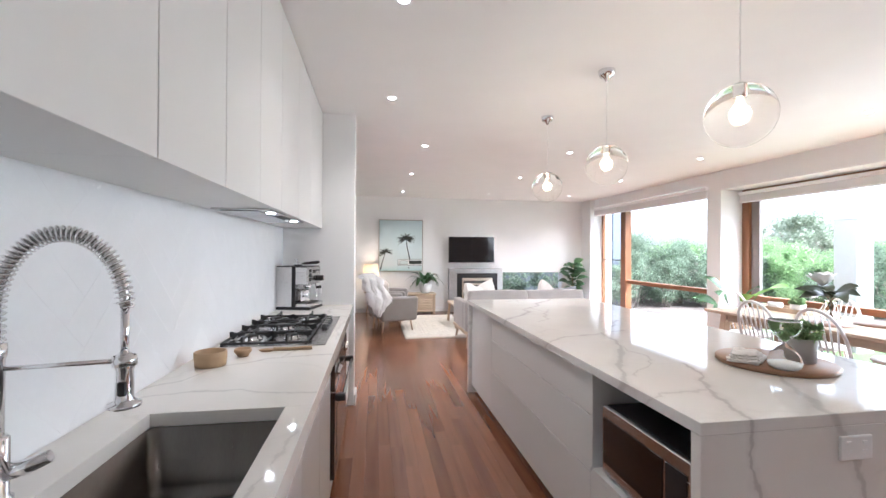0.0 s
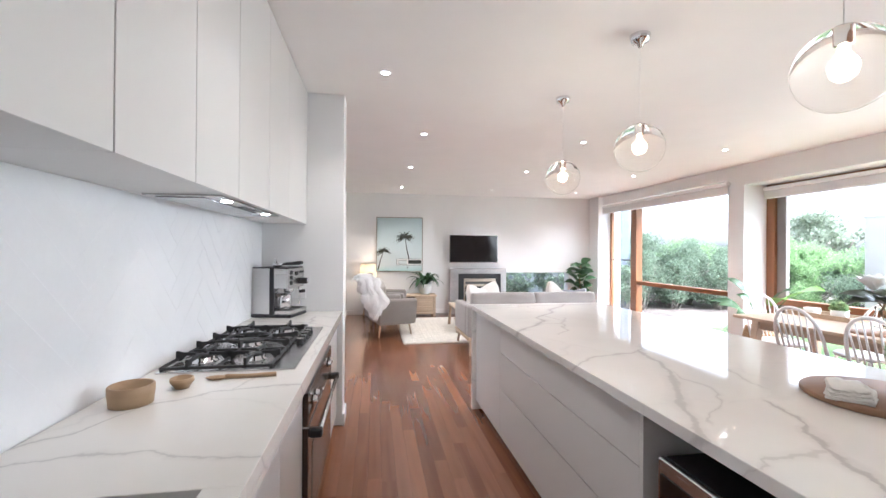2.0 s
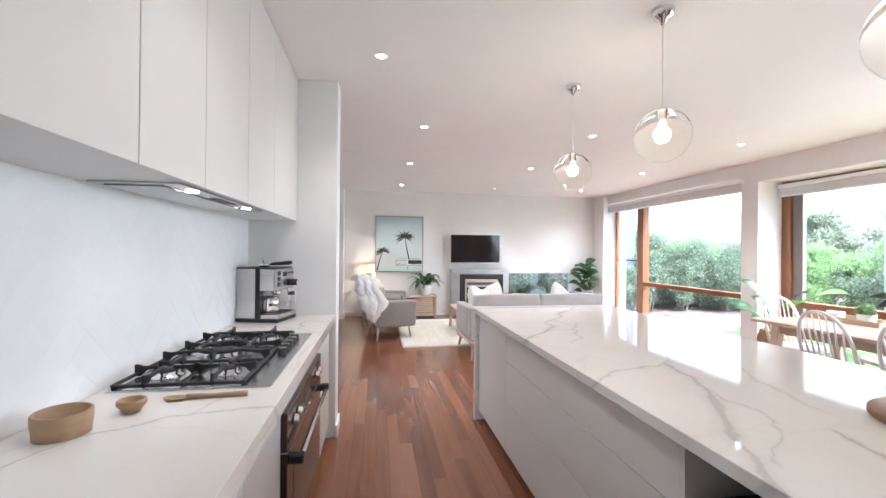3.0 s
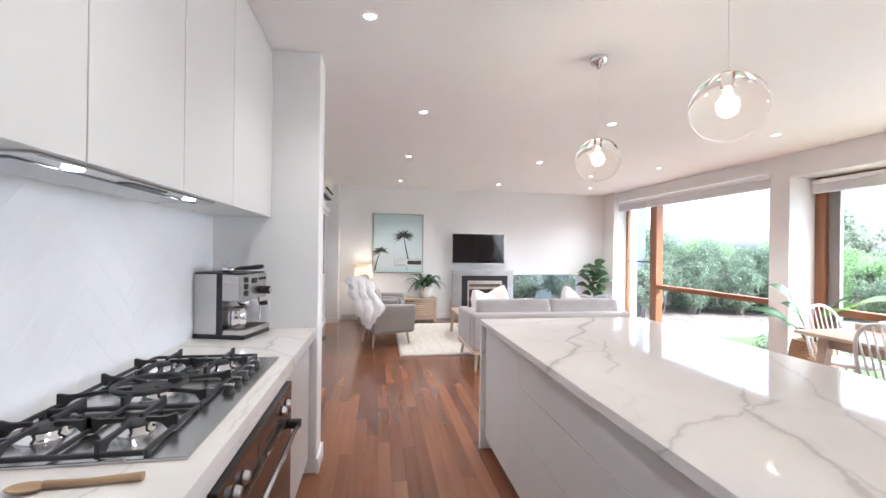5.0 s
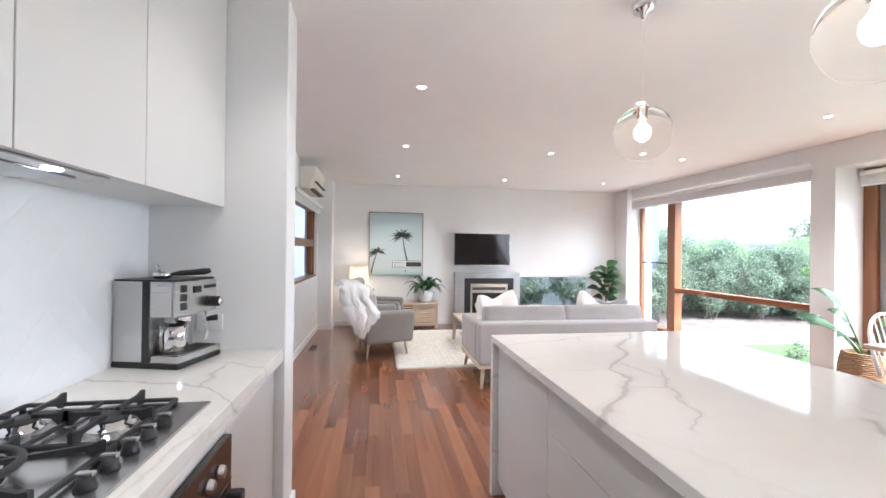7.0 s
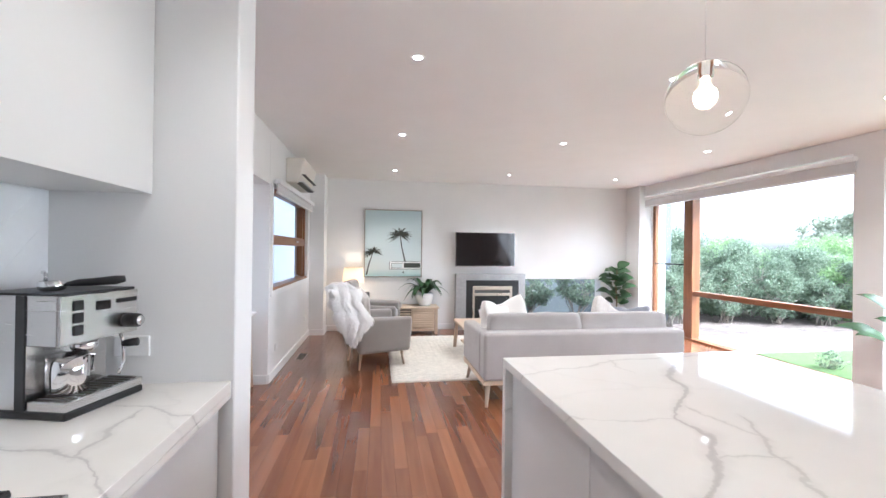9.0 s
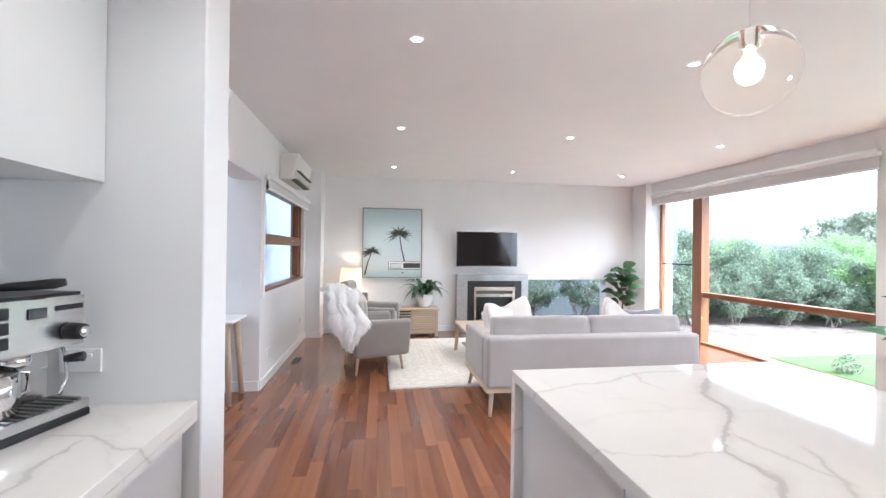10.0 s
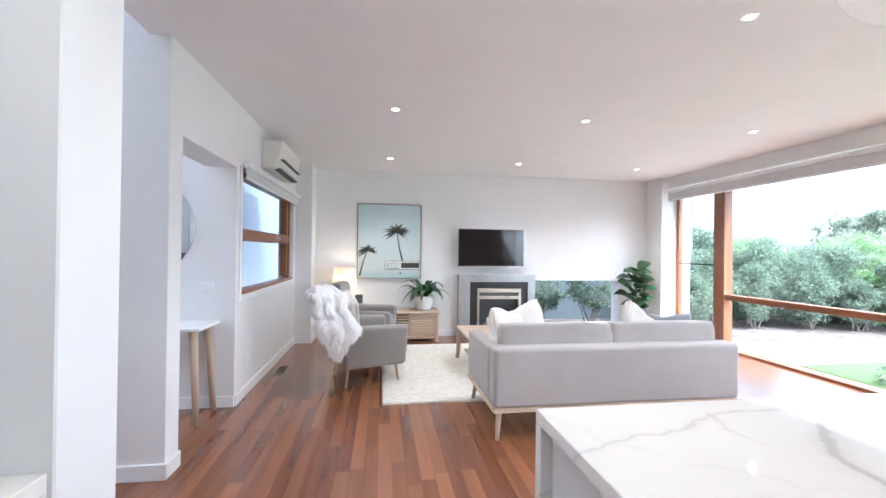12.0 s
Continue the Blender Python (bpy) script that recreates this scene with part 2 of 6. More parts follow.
OAKZ = wood("pale_oak_upright", (0.44, 0.325, 0.22), (0.66, 0.53, 0.405), 2, 0.5)
BOARD = wood("brown_acacia", (0.17, 0.085, 0.045), (0.40, 0.23, 0.13), 0, 0.4)
BOWLW = wood("honey_bamboo", (0.27, 0.165, 0.085), (0.50, 0.35, 0.205), 0, 0.5)
FLOOR_A = wood("red_hardwood_board", (0.096, 0.028, 0.013), (0.335, 0.138, 0.062), 1, 0.20, "object", 16, 0.33)
FLOOR_B = wood("red_hardwood_far_board", (0.096, 0.028, 0.013), (0.335, 0.138, 0.062), 1, 0.20, "island", 16, 0.33)
for _m in (FLOOR_A, FLOOR_B):  # polished lacquer over the boards
    for _n in _m.node_tree.nodes:
        if _n.type == 'BSDF_PRINCIPLED':
            _n.inputs["Coat Weight"].default_value = 0.45
            _n.inputs["Coat Roughness"].default_value = 0.16
SOFA = surface("grey_wool_fabric", (0.38, 0.355, 0.34), 0.95, vary=0.08, scale=5, fine=420, bump=0.25, sheen=0.3)
CHAIRG = surface("taupe_fabric", (0.30, 0.275, 0.255), 0.95, vary=0.08, scale=5, fine=420, bump=0.25, sheen=0.3)
LINEN = surface("cream_linen", (0.74, 0.71, 0.67), 0.95, vary=0.04, scale=5, fine=300, bump=0.2, sheen=0.2)
FUR = surface("white_sheepskin", (0.94, 0.93, 0.91), 0.95, vary=0.02, scale=20, fine=120, bump=0.3, sheen=0.4)
WOOL = surface("ivory_woven_wool", (0.70, 0.66, 0.59), 0.98, vary=0.16, scale=14, fine=90, bump=0.4, sheen=0.2)
CERAM = surface("white_ceramic", (0.82, 0.82, 0.81), 0.25, vary=0.02, bump=0.01)
WPAINT = surface("white_painted_wood", (0.82, 0.815, 0.81), 0.4, vary=0.02, bump=0.02)
LEAFD = surface("dark_green_leaf", (0.030, 0.080, 0.024), 0.5, vary=0.35, scale=9, bump=0.05)
LEAFB = surface("lit_lime_leaf", (0.16, 0.36, 0.035), 0.35, vary=0.25, scale=9, bump=0.05)
LEAFF = surface("fine_green_leaf", (0.07, 0.15, 0.04), 0.5, vary=0.35, scale=9, bump=0.05)
STEM = surface("brown_stem", (0.16, 0.11, 0.06), 0.8, vary=0.2)
CONC = surface("grey_steel_hearth", (0.40, 0.395, 0.39), 0.34, 0.85, vary=0.28, scale=2.2, bump=0.05, rvary=0.15)
PANE = clear_glass("window_glass", (1, 1, 1), 0.0, 1.08)
BULBG = clear_glass("thin_globe_glass", (1.0, 1.0, 0.995), 0.0, 1.07)
# Faint translucent share gives the globe a veil in place of lens bloom.
_nt = BULBG.node_tree
_tl = _nt.nodes.new("ShaderNodeBsdfTranslucent")
_tl.inputs["Color"].default_value = (1.0, 0.93, 0.82, 1)
_mx = _nt.nodes.new("ShaderNodeMixShader")
_mx.inputs[0].default_value = 0.007
_nt.links.new(_nt.nodes["Principled BSDF"].outputs[0], _mx.inputs[1])
_nt.links.new(_tl.outputs[0], _mx.inputs[2])
_nt.links.new(_mx.outputs[0], _nt.nodes["Material Output"].inputs["Surface"])
GLASSW = clear_glass("drinking_glass", (0.97, 0.99, 0.985), 0.0, 1.09)
LIT = glow("lit_downlight", (1.0, 0.96, 0.92), 6.5)
BULB = glow("lit_filament_bulb", (1.0, 0.74, 0.40), 2.6)
FROST = clear_glass("frosted_bulb_glass", (1.0, 0.88, 0.68), 0.6, 1.25)


# ---- mesh helpers ----
def box(bm, x0, x1, y0, y1, z0, z1, bevel=0.0, seg=1):
    b2 = bmesh.new()
    bmesh.ops.create_cube(b2, size=1.0, matrix=Matrix.LocRotScale(((x0 + x1) / 2, (y0 + y1) / 2, (z0 + z1) / 2), None, (x1 - x0, y1 - y0, z1 - z0)))
    if bevel:
        bmesh.ops.bevel(b2, geom=b2.edges[:], offset=bevel, segments=seg, affect='EDGES', profile=0.5)
    join(bm, b2)
    return bm


def join(bm, b2, m=None):
    if m is not None:
        bmesh.ops.transform(b2, matrix=m, verts=b2.verts)
    me = bpy.data.meshes.new("tmp")
    b2.to_mesh(me)
    bm.from_mesh(me)
    bpy.data.meshes.remove(me)
    b2.free()


def B(x0, x1, y0, y1, z0, z1, bevel=0.0, seg=1):
    return box(bmesh.new(), x0, x1, y0, y1, z0, z1, bevel, seg)


def lathe(profile, n=32, at=(0, 0, 0), axis=(0, 0, 1)):
    """A turned shape from (radius, height) pairs, its axis through at."""
    bm = bmesh.new()
    rings = []
    for r, h in profile:
        if r < 1e-5:
            rings.append([bm.verts.new((0, 0, h))])
        else:
            rings.append([bm.verts.new((r * math.cos(2 * math.pi * i / n), r * math.sin(2 * math.pi * i / n), h)) for i in range(n)])
    for a, c in zip(rings, rings[1:]):
        for i in range(n):
            j = (i + 1) % n
            if len(a) == 1 and len(c) > 1:
                bm.faces.new((a[0], c[j], c[i]))
            elif len(c) == 1 and len(a) > 1:
                bm.faces.new((a[i], a[j], c[0]))
            elif len(a) > 1:
                bm.faces.new((a[i], a[j], c[j], c[i]))
    q = Vector((0, 0, 1)).rotation_difference(Vector(axis))
    bmesh.ops.transform(bm, matrix=Matrix.Translation(at) @ q.to_matrix().to_4x4(), verts=bm.verts)
    bmesh.ops.recalc_face_normals(bm, faces=bm.faces)
    for f in bm.faces:
        f.smooth = True
    return bm


def rod(a, c, r0, r1=None, n=10):
    """A tapered round bar from a to c."""
    a, c = Vector(a), Vector(c)
    r1 = r0 if r1 is None else r1
    L = (c - a).length
    return lathe([(0, 0), (r0, 0), (r1, L), (0, L)], n, a, (c - a) / L)


def tube(points, r, n=8, closed=False, taper=None):
    """A round tube along points."""
    bm = bmesh.new()
    P = [Vector(p) for p in points]
    rings = []
    up = Vector((0.13, 0.31, 0.94))
    for i, p in enumerate(P):
        if closed:
            d = P[(i + 1) % len(P)] - P[i - 1]
        else:
            d = P[min(i + 1, len(P) - 1)] - P[max(i - 1, 0)]
        d.normalize()
        s = d.cross(up).normalized()
        u = s.cross(d).normalized()
        rr = r * (taper[i] if taper else 1)
        rings.append([bm.verts.new(p + rr * (math.cos(2 * math.pi * k / n) * s + math.sin(2 * math.pi * k / n) * u)) for k in range(n)])
    pairs = list(zip(rings, rings[1:])) + ([(rings[-1], rings[0])] if closed else [])
    for a, c in pairs:
        for k in range(n):
            f = bm.faces.new((a[k], a[(k + 1) % n], c[(k + 1) % n], c[k]))
            f.smooth = True
    if not closed:
        bm.faces.new(rings[0][::-1])
        bm.faces.new(rings[-1])
    bmesh.ops.recalc_face_normals(bm, faces=bm.faces)
    return bm


def cushion(sx, sy, sz, at=(0, 0, 0), puff=0.5, n=14, rot=None):
    """A soft pillow: a rounded block whose sides swell."""
    bm = bmesh.new()
    bmesh.ops.create_cube(bm, size=2.0)
    bmesh.ops.subdivide_edges(bm, edges=bm.edges[:], cuts=n, use_grid_fill=True)
    for v in bm.verts:
        x, y, z = v.co
        e = 4.0
        m = max(abs(x), abs(y), abs(z))
        l = (abs(x) ** e + abs(y) ** e + abs(z) ** e) ** (1 / e)
        k = m / l
        v.co = Vector((x, y, z)) * (1 - puff + puff * k)
        w = 0.012 * noise.noise(v.co * 2.3 + Vector(at))
        v.co = Vector((v.co.x * sx / 2, v.co.y * sy / 2, v.co.z * sz / 2)) + v.co.normalized() * w
    for f in bm.faces:
        f.smooth = True
    m = Matrix.Translation(at) @ (rot if rot is not None else Matrix.Identity(4))
    bmesh.ops.transform(bm, matrix=m, verts=bm.verts)
    return bm


def finish(name, bm, mat, smooth=False):
    me = bpy.data.meshes.new(name)
    if smooth:
        for f in bm.faces:
            f.smooth = True
    bm.to_mesh(me)
    bm.free()
    me.materials.append(mat)
    return me


def part(name, bm, mat, parent, label=""):
    ob = new(name, finish(name, bm, mat))
    ob.parent = parent
    if label:
        ob["label"] = label
    return ob


def thing(name, at, label, category, group="", kind=""):
    ob = new(name)
    ob.location = at
    ob.empty_display_size = 0.1
    return tagged(ob, label, category, group, kind)


def solid(name, bm, mat, label="", category="", group="", kind=""):
    return tagged(new(name, finish(name, bm, mat)), label, category, group, kind)


def structure(name, bm, mat, label=""):
    return tagged(new(name, finish(name, bm, mat)), label, kind="structure")


# ---- structure ----
CZ = 2.60
YN = 12.30
# west side of the kitchen, its end pier, the hall and the living room
bm = B(-0.12, 0.13, -0.2, 6.66, 0, CZ)
structure("wall_kitchen", bm, WALL, "plain white painted wall behind the kitchen bench")
structure("wall_kitchen_end", B(-0.12, 0.745, 6.66, 6.86, 0, CZ, 0.004), WALL, "white painted end wall of the kitchen bench")
structure("wall_hall_pier", B(-0.125, 0.15, 8.36, 8.52, 0, CZ, 0.003), WALL, "white painted pier between hall openings")
structure("wall_hall_header", B(-0.10, 0.149, 8.52, 9.50, 2.05, CZ), WALL, "white painted wall over the hall opening")
structure("wall_hall_far", B(-2.4, -0.05, 9.502, 9.70, 0, 4.2), WALL, "white painted hall wall with a round mirror")
structure("wall_hall_side", B(-2.6, -2.4, 4.0, 9.70, 0, 4.2), WALL, "white painted hall side wall")
structure("wall_hall_near", B(-2.4, -0.12, 4.0, 4.2, 0, 4.2), WALL, "white painted hall near wall")
structure("wall_hall_upper", B(-0.124, 0.03, 4.2, 9.502, CZ + 0.2, 4.2), WALL, "white wall above the ceiling edge over the hall")
# Roof gap assumed and out of view; its size sets the hall's brightness.
bm = B(-2.6, -2.1, 4.0, 9.7, 4.2, 4.4)
box(bm, -1.0, 0.03, 4.0, 9.7, 4.2, 4.4)
box(bm, -2.1, -1.0, 4.0, 6.0, 4.2, 4.4)
box(bm, -2.1, -1.0, 8.6, 9.7, 4.2, 4.4)
structure("ceiling_hall", bm, CEIL, "high white hall ceiling with a skylight")
WY0, WY1, WZ0, WZ1 = 9.62, 11.80, 0.94, 2.06
bm = B(-0.05, 0.15, 9.50, WY0, 0, CZ)
box(bm, -0.05, 0.15, WY1, 12.52, 0, CZ)
box(bm, -0.05, 0.15, WY0, WY1, 0, WZ0)
box(bm, -0.05, 0.15, WY0, WY1, WZ1, CZ)
structure("wall_west", bm, WALL, "white painted living room wall with a window")
structure("wall_west_pier", B(0.15, 0.38, 11.95, YN, 0, CZ, 0.003), WALL, "white painted corner pier")
# north wall with the low slot window
SX0, SX1, SZ0, SZ1 = 3.88, 5.40, 0.16, 0.89
bm = B(0.15, SX0, YN, YN + 0.22, 0, CZ)
box(bm, SX1, 6.42, YN, YN + 0.22, 0, CZ)
box(bm, SX0, SX1, YN, YN + 0.22, 0, SZ0)
box(bm, SX0, SX1, YN, YN + 0.22, SZ1, CZ)
structure("wall_north", bm, WALL, "white painted end wall with a low slot window")
# east wall with two large openings
XE = 6.02
A0, A1, AZ = 8.56, 12.04, 2.42
# Unseen near end C0 is made up, drawn out to let in more daylight.
C0, C1, CZ2 = 3.0, 8.30, 2.32
bm = B(XE, 6.54, A1, YN, 0, CZ)
box(bm, XE, 6.54, C1, A0, 0, CZ)
box(bm, XE, 6.54, -0.2, C0, 0, CZ)
box(bm, XE, 6.54, A0, A1, AZ, CZ)
box(bm, XE, 6.54, C0, C1, CZ2, CZ)
structure("wall_east", bm, WALL, "white painted wall with two tall windows")
structure("wall_east_nib", B(5.91, XE, 11.90, YN, 0, CZ, 0.003), WALL, "white painted corner nib")
structure("wall_south", B(-0.12, 6.42, -0.4, -0.2, 0, CZ), WALL, "plain white wall")
bm = B(0.03, 6.42, -0.4, YN + 0.22, CZ, CZ + 0.2)
box(bm, -0.12, 0.03, -0.4, 6.86, CZ, CZ + 0.2)
box(bm, -0.12, 0.03, 8.36, YN + 0.22, CZ, CZ + 0.2)
structure("ceiling", bm, CEIL, "flat white plasterboard ceiling")

# skirting boards
bm = bmesh.new()
box(bm, 0.15, 0.166, 9.50, 11.95, 0, 0.095, 0.003)
box(bm, -2.4, 0.15, 9.486, 9.502, 0, 0.095, 0.003)
box(bm, 0.15, 0.38, 11.934, 11.95, 0, 0.095, 0.003)
box(bm, 0.38, 0.396, 11.934, YN, 0, 0.095, 0.003)
box(bm, 0.396, 2.58, YN - 0.016, YN, 0, 0.095, 0.003)
box(bm, 3.86, 5.91, YN - 0.016, YN, 0, 0.095, 0.003)
box(bm, 0.15, 0.166, 8.36, 8.52, 0, 0.095, 0.003)
box(bm, -0.125, 0.166, 8.344, 8.36, 0, 0.095, 0.003)
box(bm, 0.745, 0.761, 6.645, 6.876, 0, 0.095, 0.003)
box(bm, 0.0, 0.745, 6.86, 6.876, 0, 0.095, 0.003)
box(bm, XE - 0.016, XE, 8.30, A0, 0, 0.095, 0.003)
structure("baseboard", bm, TRIM, "white painted skirting board")
floor = structure("floor", B(-2.6, 6.42, -0.4, YN + 0.2, -0.06, -0.014), GAP, "polished red-brown hardwood board floor")

# ---- windows ----
def pane(parent, x0, x1, y0, y1, z0, z1):
    g = part("pane", B(x0, x1, y0, y1, z0, z1), PANE, parent)
    g.visible_shadow = False
    return g


w1 = tagged(thing("window_1", (6.28, 10.2, 0), "tall red-brown timber window with a side sash", "window"), kind="structure")
w1.location = (0, 0, 0)
GX = 6.24
part("jamb", B(GX, GX + 0.12, A1 - 0.02, A1 + 0.0, 0.03, AZ), TRIM, w1)
part("jamb", B(GX + 0.03, GX + 0.1, A1 - 0.09, A1 - 0.02, 0.03, AZ, 0.004), TIMBER, w1)
part("mullion", B(GX - 0.04, GX + 0.10, 10.96, 11.08, 0.03, AZ, 0.004), TIMBER, w1)
part("mullion", B(GX, GX + 0.10, 11.083, 11.20, 0.03, AZ, 0.004), TIMBER, w1)
part("head", B(GX, GX + 0.10, A0 + 0.02, A1 - 0.10, AZ - 0.07, AZ - 0.001), TIMBER_Y, w1)
part("rail", B(GX - 0.03, GX + 0.07, A0 + 0.14, 10.96, 0.715, 0.79, 0.006), TIMBER_Y, w1)
part("sash_rail", B(GX + 0.02, GX + 0.06, 11.20, A1 - 0.10, 1.19, 1.215), BLACK, w1, "thin dark insect screen rail")
part("sill", B(GX - 0.06, GX + 0.12, A0 + 0.02, A1 - 0.02, 0.0, 0.03, 0.003), TIMBER_Y, w1)
part("jamb", B(GX, GX + 0.10, A0 + 0.02, A0 + 0.14, 0.03, AZ - 0.07, 0.003), TRIM, w1, "white painted jamb")
pane(w1, GX + 0.040, GX + 0.046, A0 + 0.14, 10.96, 0.79, AZ - 0.07)
pane(w1, GX + 0.040, GX + 0.046, A0 + 0.14, 10.96, 0.03, 0.715)
pane(w1, GX + 0.066, GX + 0.072, 11.20, A1 - 0.10, 0.03, AZ - 0.07)

w2 = tagged(thing("window_2", (0, 0, 0), "tall red-brown timber window behind the dining table", "window"), kind="structure")
HX = 6.40
part("jamb", B(HX - 0.02, HX + 0.10, C1 - 0.12, C1, 0.0, CZ2, 0.004), TIMBER, w2)
part("sash_stile", B(HX + 0.02, HX + 0.08, C1 - 0.25, C1 - 0.121, 0.03, CZ2 - 0.06, 0.004), surface("taupe_screen_frame", (0.22, 0.19, 0.18), 0.5, vary=0.06), w2, "taupe screen stile")
part("rail", B(HX - 0.03, HX + 0.07, C0 + 0.1, C1 - 0.12, 0.68, 0.76, 0.006), TIMBER_Y, w2)
part("head", B(HX, HX + 0.10, C0 + 0.1, C1 - 0.12, CZ2 - 0.06, CZ2 - 0.001), TIMBER_Y, w2)
part("sill", B(HX - 0.06, HX + 0.12, C0, C1 - 0.12, 0.0, 0.03, 0.003), TIMBER_Y, w2)
part("jamb", B(HX, HX + 0.10, C0, C0 + 0.1, 0.03, CZ2, 0.003), TIMBER, w2)
pane(w2, HX + 0.030, HX + 0.036, C0 + 0.1, C1 - 0.25, 0.76, CZ2 - 0.06)
pane(w2, HX + 0.030, HX + 0.036, C0 + 0.1, C1 - 0.25, 0.03, 0.68)

w3 = tagged(thing("window_3", (0, 0, 0), "red-brown timber awning window in the living room", "window"), kind="structure")
part("frame_side", B(0.02, 0.11, WY1 - 0.07, WY1, WZ0, WZ1, 0.004), TIMBER, w3)
part("frame_side", B(0.02, 0.11, WY0, WY0 + 0.05, WZ0, WZ1, 0.004), TIMBER, w3)
part("sash_stile", B(0.0, 0.09, WY1 - 0.14, WY1 - 0.072, WZ0 + 0.05, WZ1 - 0.05, 0.004), TIMBER, w3)
part("frame_top", B(0.02, 0.11, WY0 + 0.05, WY1 - 0.07, WZ1 - 0.05, WZ1, 0.004), TIMBER_Y, w3)
part("transom", B(0.02, 0.12, WY0 + 0.05, WY1 - 0.142, 1.43, 1.54, 0.005), TIMBER_Y, w3)
part("window_sill", B(0.02, 0.155, WY0 + 0.05, WY1 - 0.07, WZ0, WZ0 + 0.03, 0.004), TIMBER_Y, w3)
h = part("latch", B(0.12, 0.135, 10.98, 11.16, 1.475, 1.495, 0.004), CHROME, w3, "chrome window latch")
pane(w3, 0.05, 0.056, WY0 + 0.05, WY1 - 0.142, 1.54, WZ1 - 0.05)
pane(w3, 0.05, 0.056, WY0 + 0.05, WY1 - 0.142, WZ0 + 0.03, 1.43)
bm = B(0.151, 0.163, WY0 - 0.055, WY0, WZ0 - 0.055, WZ1 + 0.03, 0.003)
box(bm, 0.151, 0.163, WY0, WY1 + 0.055, WZ0 - 0.055, WZ0 - 0.001, 0.003)
part("architrave", bm, TRIM, w3, "white painted architrave")

w4 = tagged(thing("window_4", (0, 0, 0), "low frameless slot window beside the fireplace", "window"), kind="structure")
pane(w4, SX0, 4.62, YN + 0.10, YN + 0.106, SZ0, SZ1)
pane(w4, 4.625, SX1, YN + 0.10, YN + 0.106, SZ0, SZ1)
part("ledge", B(SX0 - 0.02, SX1 + 0.04, YN - 0.03, YN - 0.001, SZ1, SZ1 + 0.055, 0.004), TRIM, w4, "white trim over the slot window")

# roller blinds, drawn almost all the way up
def blind(y0, y1, x, ztop, drop, group="roller blinds"):
    t = thing("roller_blind", (x, (y0 + y1) / 2, ztop), "white roller blind drawn up above the window", "blind", group)
    h = (y1 - y0) / 2
    part("cassette", B(-0.035, 0.035, -h, h, -0.05, 0.0, 0.01, 2), TRIM, t)
    part("fabric", B(-0.012, 0.002, -h + 0.001, h - 0.001, -drop, -0.045, 0.0005), LINENG, t, "pale grey blind fabric")
    part("bottom_rail", B(-0.018, 0.008, -h + 0.001, h - 0.001, -drop - 0.02, -drop, 0.005), TRIM, t)
    return t


LINENG = surface("pale_grey_blind", (0.66, 0.65, 0.65), 0.9, vary=0.03, fine=300, bump=0.06)
blind(10.93, 11.83, XE - 0.04, 2.385, 0.16)
blind(A0 - 0.05, 10.925, XE - 0.04, 2.385, 0.16)
blind(C0 + 0.05, C1 - 0.02, HX - 0.07, 2.285, 0.145)
b3 = blind(WY0 - 0.01, WY1 + 0.06, 0.20, 2.12, 0.13, "")
b3["label"] = "white roller blind drawn up over the side window"

# ---- outside ----
GRASS = surface("lawn_grass", (0.075, 0.128, 0.036), 0.95, vary=0.3, scale=6, fine=60, bump=0.3)
MULCH = surface("grey_bark_mulch", (0.125, 0.10, 0.085), 0.95, vary=0.6, scale=5, fine=26, bump=0.5)
PAVE = surface("pale_concrete_path", (0.36, 0.345, 0.325), 0.95, vary=0.1, scale=8, fine=80, bump=0.3)
HOUSE = surface("grey_blue_render", (0.13, 0.148, 0.175), 0.8, vary=0.04, bump=0.1)
structure("ground", B(-400, 500, -400, 500, -0.5, -0.12), MULCH, "mulched garden ground with leaf litter")
structure("path", B(6.56, 11.6, -20, 11.75, -0.14, -0.10), PAVE, "pale concrete path beside the house")
structure("lawn", B(6.78, 11.3, -3.0, 10.42, -0.12, -0.075, 0.02), GRASS, "small mown green lawn")
structure("wall_outside_column", B(7.3, 7.55, 13.2, 15.4, -0.12, 3.2), HOUSE, "grey-blue rendered outside wall")
structure("wall_lightwell", B(-1.5, -1.3, 9.9, 24.0, -0.12, 3.4), surface("pale_blue_render", (0.17, 0.20, 0.24), 0.8, vary=0.03, bump=0.08), "pale rendered wall outside the side window")
# Unseen slab, added to cut the sky light on the lightwell wall.
structure("eaves", B(-1.05, -0.05, 9.7, 15.0, 2.75, 2.9), TRIM, "unseen white slab added to shade the wall outside the side window")
post = thing("verandah_post", (8.0, 8.0, -0.12), "pale grey square verandah post", "post")
POSTG = surface("pale_grey_post_paint", (0.52, 0.54, 0.56), 0.7, vary=0.05, bump=0.05)
part("shaft", B(-0.15, 0.15, -0.16, 0.16, 0, 3.2, 0.01), POSTG, post)
part("band", B(-0.165, 0.165, -0.175, 0.175, 2.0, 2.03, 0.005), POSTG, post)


